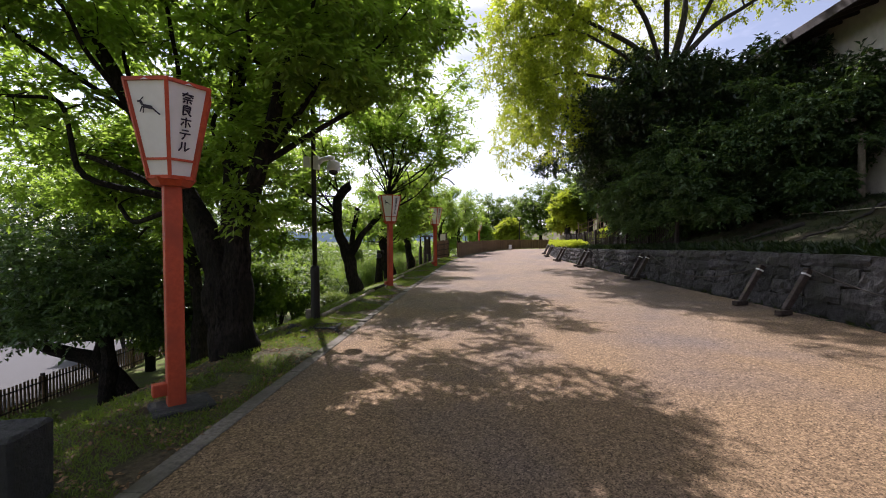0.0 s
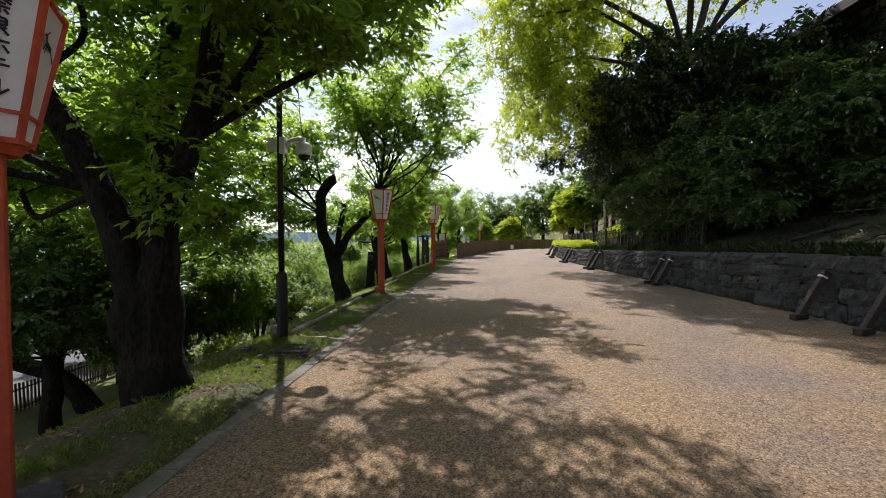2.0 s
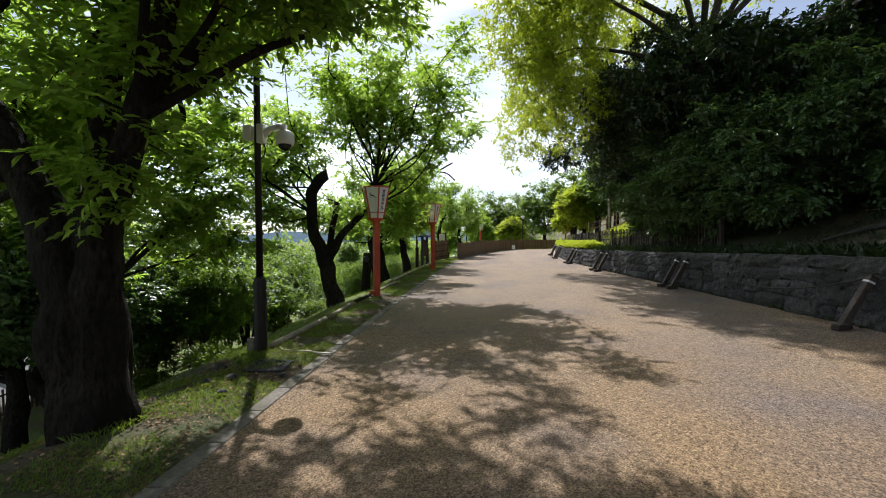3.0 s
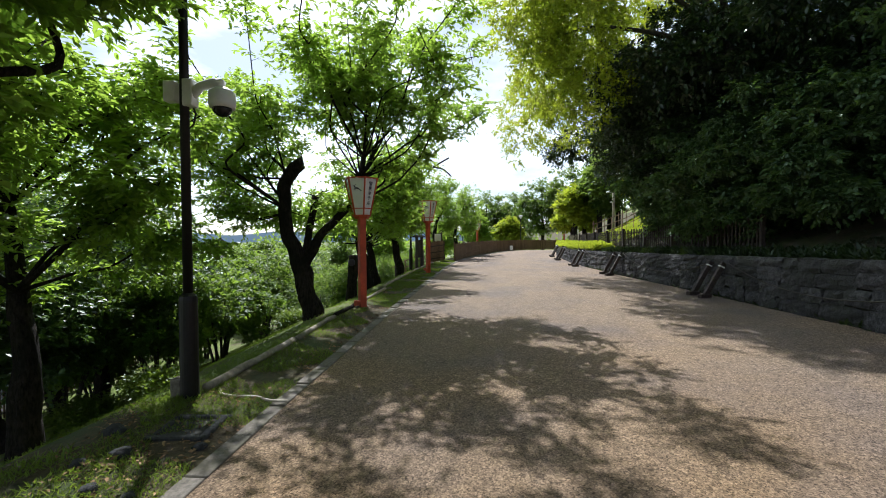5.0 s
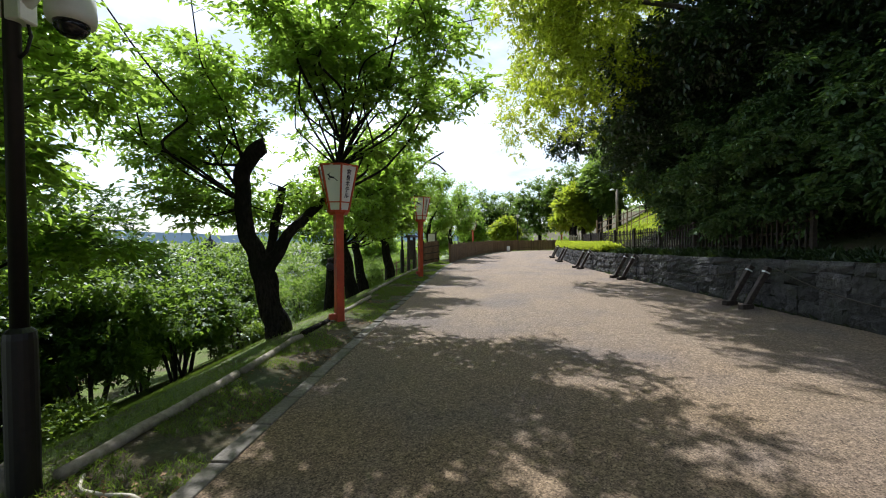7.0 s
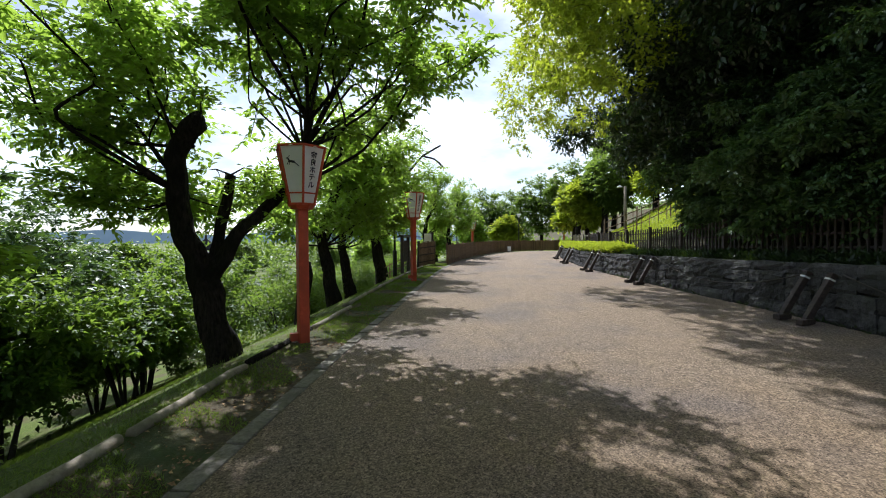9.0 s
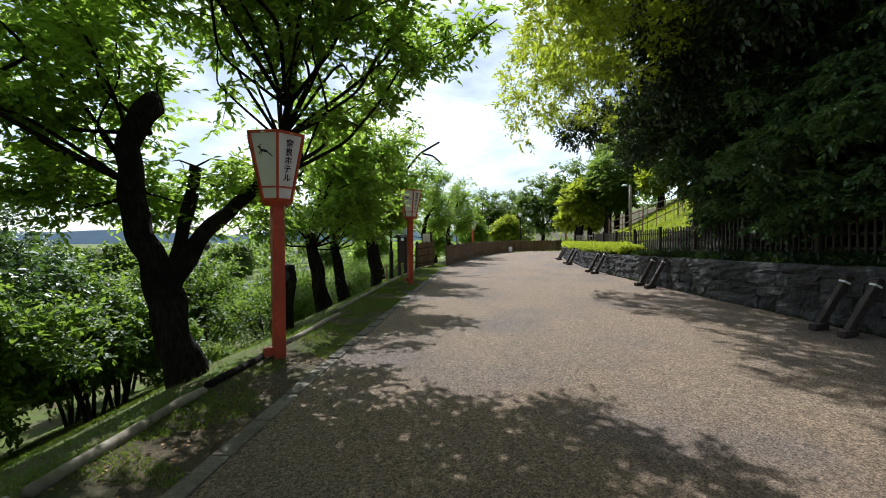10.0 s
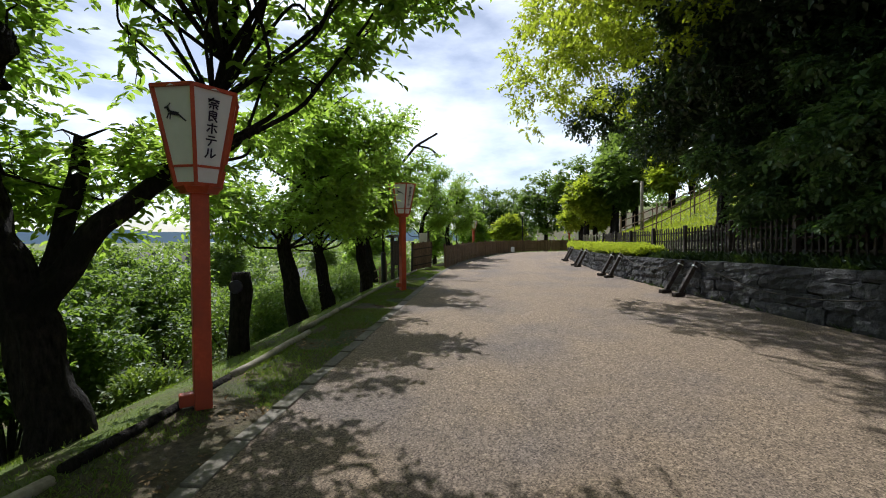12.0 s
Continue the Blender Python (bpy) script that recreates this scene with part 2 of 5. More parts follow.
def mesh_from(name, verts, faces, material, smooth=False):
    me = bpy.data.meshes.new(name)
    me.from_pydata([tuple(v) for v in verts], [], faces)
    me.materials.append(material)
    if smooth:
        me.polygons.foreach_set("use_smooth", [True] * len(me.polygons))
    me.update()
    return me


def part(name, bm, material, parent=None, label="", smooth=False):
    me = bpy.data.meshes.new(name)
    bm.normal_update()
    bm.to_mesh(me)
    bm.free()
    me.materials.append(material)
    if smooth:
        me.polygons.foreach_set("use_smooth", [True] * len(me.polygons))
    ob = new(name, me)
    if parent is not None:
        ob.parent = parent
    if label:
        ob["label"] = label
    return ob


def put(name, me, parent=None, label=""):
    ob = new(name, me)
    if parent is not None:
        ob.parent = parent
    if label:
        ob["label"] = label
    return ob


def thing(name, label, category, group="", x=0.0, y=0.0, z=0.0, rz=0.0):
    ob = new(name)
    ob.empty_display_size = 0.1
    ob.matrix_basis = pose(x, y, z, 0, 0, rz)
    return tagged(ob, label, category, group)


def add_box(bm, size, m=None, bevel=0.0):
    made = bmesh.ops.create_cube(bm, size=1.0)["verts"]
    bmesh.ops.scale(bm, vec=size, verts=made)
    if bevel:
        edges = list({e for v in made for e in v.link_edges})
        made = [v for v in bmesh.ops.bevel(bm, geom=edges, offset=bevel, segments=1, affect="EDGES")["verts"]]
        made = list(set(made))
    if m is not None:
        bmesh.ops.transform(bm, matrix=m, verts=made)
    return made


def box(size, m=None, bevel=0.004):
    bm = bmesh.new()
    add_box(bm, size, m, bevel)
    return bm


def lathe(profile, sides=20, m=None):
    """A turned shape from (radius, height) pairs."""
    bm = bmesh.new()
    rings = []
    for r, h in profile:
        rings.append([bm.verts.new((r * math.cos(2 * math.pi * i / sides), r * math.sin(2 * math.pi * i / sides), h)) for i in range(sides)])
    for a, b in zip(rings, rings[1:]):
        for i in range(sides):
            bm.faces.new((a[i], a[(i + 1) % sides], b[(i + 1) % sides], b[i]))
    bm.faces.new(rings[0][::-1])
    bm.faces.new(rings[-1])
    if m is not None:
        bmesh.ops.transform(bm, matrix=m, verts=bm.verts)
    return bm


def tube(pts, radii, sides, verts, faces):
    """Adds a tapered tube along pts to the lists."""
    pts = np.asarray(pts, float)
    start = len(verts)
    span = pts[-1] - pts[0]
    u = np.array([1.0, 0.13, 0]) if abs(span[2]) > 0.6 * np.linalg.norm(span) else np.array([0.07, 0.05, 1.0])
    for i, p in enumerate(pts):
        d = pts[min(i + 1, len(pts) - 1)] - pts[max(i - 1, 0)]
        d = d / (np.linalg.norm(d) + 1e-9)
        u = u - d * np.dot(u, d)
        u = u / (np.linalg.norm(u) + 1e-9)
        v = np.cross(d, u)
        for k in range(sides):
            a = 2 * math.pi * k / sides
            w = radii[i]
            if w > 0.05:  # ridged, knotty bark on the thick wood
                w *= 1 + 0.24 * noise.noise(Vector((math.cos(a) * 2.2, math.sin(a) * 2.2, p[2] * 2.4 + p[0]))) + 0.08 * math.sin(a * 5 + p[2] * 1.5)
            verts.append(p + w * (math.cos(a) * u + math.sin(a) * v))
    for i in range(len(pts) - 1):
        for k in range(sides):
            a, b = start + i * sides + k, start + i * sides + (k + 1) % sides
            faces.append((a, b, b + sides, a + sides))
    faces.append(tuple(start + k for k in range(sides))[::-1])
    faces.append(tuple(start + (len(pts) - 1) * sides + k for k in range(sides)))


def leaf_mesh(name, at, along, size, material, width=0.5, fold=0.25, r=rng, fine=False):
    """Folded pointed leaves: at (n,3), along (n,3) unit, size (n)."""
    n = len(at)
    side = np.cross(along, np.array([0, 0, 1.0]) + r.normal(0, 0.35, (n, 3)))
    side /= np.linalg.norm(side, axis=1)[:, None] + 1e-9
    nrm = np.cross(side, along)
    s = size[:, None]
    half, lift, tip = side * s * width * 0.5, nrm * s * fold * 0.3, at + along * s - nrm * s * 0.14
    if fine:  # rounded, drawn to a point
        p1, p2 = at + along * s * 0.28, at + along * s * 0.64 - nrm * s * 0.03
        rows = (at, p1 + half * 0.92 + lift, p2 + half * 0.86 + lift, tip, p2 - half * 0.86 + lift, p1 - half * 0.92 + lift)
        tris = [0, 1, 2, 0, 2, 3, 0, 3, 4, 0, 4, 5]
    else:
        mid = at + along * s * 0.45
        rows = (at, mid + half + lift, tip, mid - half + lift)
        tris = [0, 1, 2, 0, 2, 3]
    v = np.stack(rows, 1)
    k, f = len(rows), len(tris) // 3
    me = bpy.data.meshes.new(name)
    me.vertices.add(k * n)
    me.vertices.foreach_set("co", v.reshape(-1).astype(np.float32))
    me.loops.add(3 * f * n)
    idx = (np.arange(n)[:, None] * k + np.array(tris)).reshape(-1)
    me.loops.foreach_set("vertex_index", idx.astype(np.int32))
    me.polygons.add(f * n)
    me.polygons.foreach_set("loop_start", (np.arange(f * n) * 3).astype(np.int32))
    me.materials.append(material)
    me.update(calc_edges=True)
    me.validate()
    return me


def unit(v):
    return v / (np.linalg.norm(v, axis=-1, keepdims=True) + 1e-9)


def shell_points(blobs, n, inner, r):
    """Points in ellipsoids (cx, cy, cz, rx, ry, rz), between the inner share of the radius and the surface."""
    b = np.array(blobs, float)
    wgt = (b[:, 3] * b[:, 4] + b[:, 4] * b[:, 5] + b[:, 3] * b[:, 5])
    pick = r.choice(len(b), n, p=wgt / wgt.sum())
    d = unit(r.normal(0, 1, (n, 3)))
    rad = inner + (1 - inner) * r.random(n) ** 0.6
    rough = 1 + 0.16 * np.sin(d[:, 0] * 5 + pick) + 0.14 * np.sin(d[:, 1] * 6 + 2 * pick) + 0.14 * np.sin(d[:, 2] * 7 + d[:, 0] * 4)
    return b[pick, :3] + d * b[pick, 3:] * (rad * rough)[:, None], d


def grow_tree(name, label, category, x, y, z, limbs, blobs, sprays, leaf, bark, twigs=5, per_twig=8, twig_len=0.35, leaf_size=0.09, width=0.6, inner=0.35, droop=0.12, branch_r=0.02, seed=1, group="", branch_share=1.0, floor_z=None, flat=0.5, along_limbs=0.0, fine=False):
    """A tree: limbs are polylines of (x, y, z, radius) from its base; boughs reach into the blobs, and leafy twigs end them."""
    r = np.random.default_rng(seed)
    root = thing(name, label, category, group, x, y, z)
    bv, bf = [], []
    nodes, node_r = [], []
    for limb in limbs:
        p = np.array(limb, float)
        t = np.linspace(0, len(p) - 1, (len(p) - 1) * 7 + 1)
        q = np.stack([np.interp(t, np.arange(len(p)), p[:, k]) for k in range(4)], 1)
        q[1:-1, :3] += r.normal(0, 0.18, (len(q) - 2, 3)) * q[1:-1, 3:4]
        for k in range(2):
            q[1:-1] = 0.25 * q[:-2] + 0.5 * q[1:-1] + 0.25 * q[2:]
        tube(q[:, :3], q[:, 3], 18 if q[0, 3] > 0.12 else 10 if q[0, 3] > 0.08 else 6, bv, bf)
        keep = len(q) // 3
        nodes += list(q[keep:, :3])
        node_r += list(q[keep:, 3])
    if along_limbs:
        blobs = list(blobs)
        for limb in limbs:
            p = np.array(limb, float)[:, :3]
            if limb[-1][3] > 0.04:
                continue
            for t in np.arange(len(p) - 1.0, 0.36 * len(p), -0.24):
                i = min(int(t), len(p) - 2)
                q = p[i] + (p[i + 1] - p[i]) * (t - i)
                s = along_limbs * r.uniform(0.7, 1.2)
                blobs.append((*(q + r.normal(0, 0.12, 3)), s, s, s * 0.55))
    nodes, node_r = np.array(nodes), np.array(node_r)
    targets, outward = shell_points(blobs, sprays, inner, r)
    if floor_z is not None:
        ok = targets[:, 2] > floor_z
        targets, outward = targets[ok], outward[ok]
    made_nodes, made_r = nodes.copy(), node_r.copy()
    order = np.argsort(np.linalg.norm(targets - nodes.mean(0), axis=1))
    for c, i in enumerate(order):
        tgt = targets[i]
        if r.random() > branch_share:
            continue
        d = np.linalg.norm(made_nodes - tgt, axis=1) + np.maximum(0, made_nodes[:, 2] - tgt[2]) * 0.5
        j = int(np.argmin(d))
        a = made_nodes[j]
        span = np.linalg.norm(tgt - a)
        if span < 0.08:
            continue
        steps = max(3, min(6, int(span / 0.35) + 2))
        s = np.linspace(0, 1, steps)[:, None]
        line = a + (tgt - a) * s
        line[1:-1] += r.normal(0, 0.06 * span, (steps - 2, 3))
        line[1:-1, 2] += 0.10 * span * np.sin(np.pi * s[1:-1, 0])
        r0 = min(made_r[j] * 0.6, branch_r * (0.5 + span * 0.5))
        tube(line, np.linspace(max(r0, 0.006), 0.004, steps), 4, bv, bf)
        made_nodes = np.vstack([made_nodes, line[1:]])
        made_r = np.concatenate([made_r, np.linspace(r0, 0.005, steps)[1:]])
    n = len(targets)
    tw = np.repeat(np.arange(n), twigs)
    tdir = unit(outward[tw] * 0.7 + r.normal(0, 0.75, (n * twigs, 3)) + np.array([0, 0, 0.05]))
    tdir[:, 2] *= flat
    tdir = unit(tdir)
    tlen = twig_len * (0.6 + 0.8 * r.random(n * twigs))
    k = np.tile(np.arange(per_twig), n * twigs)
    ti = np.repeat(np.arange(n * twigs), per_twig)
    f = (k + 0.6 + 0.5 * r.random(len(k))) / per_twig
    at = targets[tw][ti] + tdir[ti] * (tlen[ti] * f)[:, None]
    at[:, 2] -= droop * tlen[ti] * f ** 2
    along = unit(tdir[ti] * 0.6 + r.normal(0, 0.6, (len(k), 3)) * np.array([1, 1, flat]) - np.array([0, 0, droop]))
    size = leaf_size * (0.7 + 0.6 * r.random(len(k)))
    wood = put("trunk", mesh_from("trunk", bv, bf, bark, True), root)
    crown = put("crown", leaf_mesh("crown", at, along, size, leaf, width, r=r, fine=fine), root)
    crown["kind"] = "stuff"
    return root


def tufts(blobs, n, size, seed, flat=0.55, low=-9.0):
    """Many small flattened leaf masses spread over the outside of large ones, with hollows between."""
    r = np.random.default_rng(seed)
    p, _ = shell_points(blobs, n * 2, 0.82, r)
    p = p[p[:, 2] > low][:n]
    k = size * r.uniform(0.65, 1.35, len(p))
    core = [(a, b, c, x * 0.7, y * 0.7, z * 0.7) for a, b, c, x, y, z in blobs]
    return core + [(*q, w, w, w * flat) for q, w in zip(p, k)]


def fan(start, ends, r0=0.034, lift=0.35):
    """Boughs that leave one fork and arc out to their ends."""
    out = []
    s = np.array(start, float)
    r = np.random.default_rng(int(abs(s).sum() * 1000) + len(ends))
    for e in ends:
        e = np.array(e, float)
        bend = r.normal(0, 0.075, (3, 3)) * np.linalg.norm(e - s)
        d = e - s
        k = max(0.5, np.linalg.norm(d) / 2.5)
        a = s + d * 0.35 + np.array([0, 0, -0.04 * np.linalg.norm(d)])
        b = s + d * 0.7 + np.array([0, 0, 0.06 * lift * np.linalg.norm(d)])
        mid = s + d * 0.52 + bend[2]
        out.append([(*s, r0 * k), (*(a + bend[0] * 0.8), r0 * k * 0.72), (*mid, r0 * k * 0.55), (*(b + bend[1]), r0 * k * 0.38), (*e, 0.008)])
    return out


# ---------- ground ----------
def lerp(v, xs, ys):
    return np.interp(v, xs, ys)


def rise(y):
    return lerp(y, [7, 12, 20, 30, 45, 60], [0, 0.05, 0.2, 0.32, 0.42, 0.5])


def road_z(x, y):
    return rise(y) + 0.018 * (np.clip(x, -1.75, 6.2) + 1.75) * lerp(y, [8, 15, 20, 25], [1, 0.6, 0.15, 0])


def kerb_x(y):
    return lerp(y, [-20, 4, 8, 13, 17.7, 20.8, 25, 30, 34, 39.5, 45, 49, 52], [-2.0, -1.99, -1.93, -1.74, -1.42, -1.22, -0.97, -0.45, 0.4, 2.1, 3.9, 6.2, 30])


def wall_x(y):
    return lerp(y, [-20, 8, 15, 20, 25, 28, 32, 36, 39, 42, 46, 52], [6.15, 6.1, 5.85, 5.6, 5.52, 5.6, 6.0, 6.6, 7.2, 8.2, 11.0, 18.0])


def wall_top(y):
    return lerp(y, [-20, 10, 17, 20, 25, 32, 40, 52], [1.28, 1.25, 1.12, 1.08, 1.02, 1.0, 1.0, 1.0])


def ground_z(x, y):
    x, y = np.asarray(x, float), np.asarray(y, float)
    kx, wx = kerb_x(y), wall_x(y)
    base = road_z(x, y) - 0.05
    edge = kx - 0.14
    # verge, then the bank falling to the lower street
    d = np.clip(edge - x, 0, None)
    left = road_z(kx, y) - 0.012 + lerp(d, [0, 0.3, 1.0, 1.6, 5.0, 10.2, 12, 60, 2000], [0, 0.02, 0.03, -0.12, -1.75, -3.9, -4.1, -4.1, -6.0])
    # bank above the stone wall
    e = np.clip(x - wx - 0.35, 0, None)
    near = lerp(e, [0, 1.2, 3.2, 5.7, 8.0, 14, 60], [-0.06, 0.35, 1.15, 1.75, 2.15, 2.6, 4.0])
    far = lerp(e, [0, 1.5, 4.5, 10.0, 16, 24, 60], [-0.06, 0.25, 1.4, 4.6, 7.0, 8.0, 9.0])
    w = lerp(y, [18, 27], [0, 1])
    right = wall_top(y) + near * (1 - w) + far * w
    right = np.where(x < wx + 0.3, base, right)
    out = np.where(x < edge, left, np.where(x > wx + 0.12, right, base))
    # past the bend the ground falls away behind the fence
    past = lerp(y, [50, 53, 70, 2000], [0, 0, -1.5, -6])
    return out + np.where(x < wx + 0.2, np.where(x < edge, past * 0.5, past), 0)


def spaced(a, b, step):
    return list(np.arange(a, b, step))


def ground_sheet():
    ys = [-1500, -400, -120, -50, -25] + spaced(-12, 30, 0.5) + spaced(30, 60, 1.0) + [62, 66, 72, 80, 95, 120, 160, 250, 450, 900, 2500]
    off_l = [-1800, -700, -300, -140, -80, -50, -35, -25, -18] + spaced(-14, -4, 0.7) + spaced(-4, -0.3, 0.25) + [-0.2, -0.145]
    off_r = [0.0, 0.125, 0.3, 0.36] + spaced(0.6, 6, 0.5) + spaced(6, 16, 1.0) + [18, 22, 30, 50, 90, 200, 600, 1800]
    verts, faces = [], []
    r = np.random.default_rng(3)
    for y in ys:
        kx, wx = kerb_x(y), wall_x(y)
        if y > 50:
            kx = min(kx, wx - 3)
        row = [kx + o for o in off_l] + [kx + (wx - kx) * s for s in (0.0, 0.25, 0.5, 0.75)] + [wx + o for o in off_r]
        for x in row:
            z = float(ground_z(x, y))
            if x < kx - 0.3 or x > wx + 0.5:
                z += float(noise.noise(Vector((x * 0.9, y * 0.9, 0)))) * 0.05 + float(noise.noise(Vector((x * 0.3, y * 0.3, 3)))) * 0.08 * min(1, max(abs(x - kx) - 1.2, 0) if x < kx else 1)
            verts.append((x, y, z))
    w = len(off_l) + 4 + len(off_r)
    for j in range(len(ys) - 1):
        for i in range(w - 1):
            a = j * w + i
            faces.append((a, a + 1, a + w + 1, a + w))
    me = mesh_from("ground", verts, faces, M_GROUND, True)
    me.materials.append(M_VERGE)
    me.materials.append(M_BANK)
    for p in me.polygons:
        x, y = p.center.x, p.center.y
        if kerb_x(y) - (2.7 if y < 8.2 else 1.05) < x < kerb_x(y):
            p.material_index = 1
        elif x > wall_x(y) and -60 < y < 27 and x < 60:
            p.material_index = 2
    return tagged(put("ground", me), "mossy grass bank and bare soil beside the path", "ground", kind="structure")


ground_sheet()


def road_sheet():
    verts, faces = [], []
    ys = spaced(-16, 51, 0.5)
    n = 14
    for y in ys:
        a, b = kerb_x(y) + 0.0, wall_x(y) + 0.1
        if y > 48:
            a = min(a, b - 1)
        for i in range(n + 1):
            x = a + (b - a) * i / n
            verts.append((x, y, float(road_z(x, y)) + 0.004 * float(noise.noise(Vector((x, y, 0))))))
    for j in range(len(ys) - 1):
        for i in range(n):
            k = j * (n + 1) + i
            faces.append((k, k + 1, k + n + 2, k + n + 1))
    return tagged(put("road", mesh_from("road", verts, faces, M_ROAD, True)), "wide footpath of tan washed aggregate with fine cracks", "path", kind="structure")


road_sheet()


def lower_street():
    verts, faces = [], []
    ys = spaced(-30, 120, 5.0)
    for y in ys:
        for x in (-26, -22, -18.5, -15.2):
            verts.append((x - max(0, y - 40) * 0.1, y, -3.9))
    for j in range(len(ys) - 1):
        for i in range(3):
            k = j * 4 + i
            faces.append((k, k + 1, k + 5, k + 4))
    return tagged(put("lower_road", mesh_from("lower_road", verts, faces, M_LOWROAD)), "pale asphalt street below the grass bank", "road", kind="structure")


lower_street()


# ---------- stone wall ----------
def stone_wall():
    verts, faces = [], []
    ys = spaced(-16, 48, 0.5)
    for y in ys:
        x, zt = wall_x(y), wall_top(y)
        zb = float(road_z(x, y)) - 0.15
        verts += [(x + 0.03, y, zb), (x + 0.08, y, zt - 0.03), (x + 0.32, y, zt - 0.03), (x + 0.32, y, zb)]
    for j in range(len(ys) - 1):
        k = 4 * j
        for i in range(4):
            a, b = k + i, k + (i + 1) % 4
            faces.append((a, b, b + 4, a + 4))
    faces += [(0, 1, 2, 3), (4 * len(ys) - 1, 4 * len(ys) - 2, 4 * len(ys) - 3, 4 * len(ys) - 4)]
    return tagged(put("wall_stone", mesh_from("wall_stone", verts, faces, M_MORTAR)), "low retaining wall of dark weathered squared stones", "wall", kind="structure")


WALL = stone_wall()


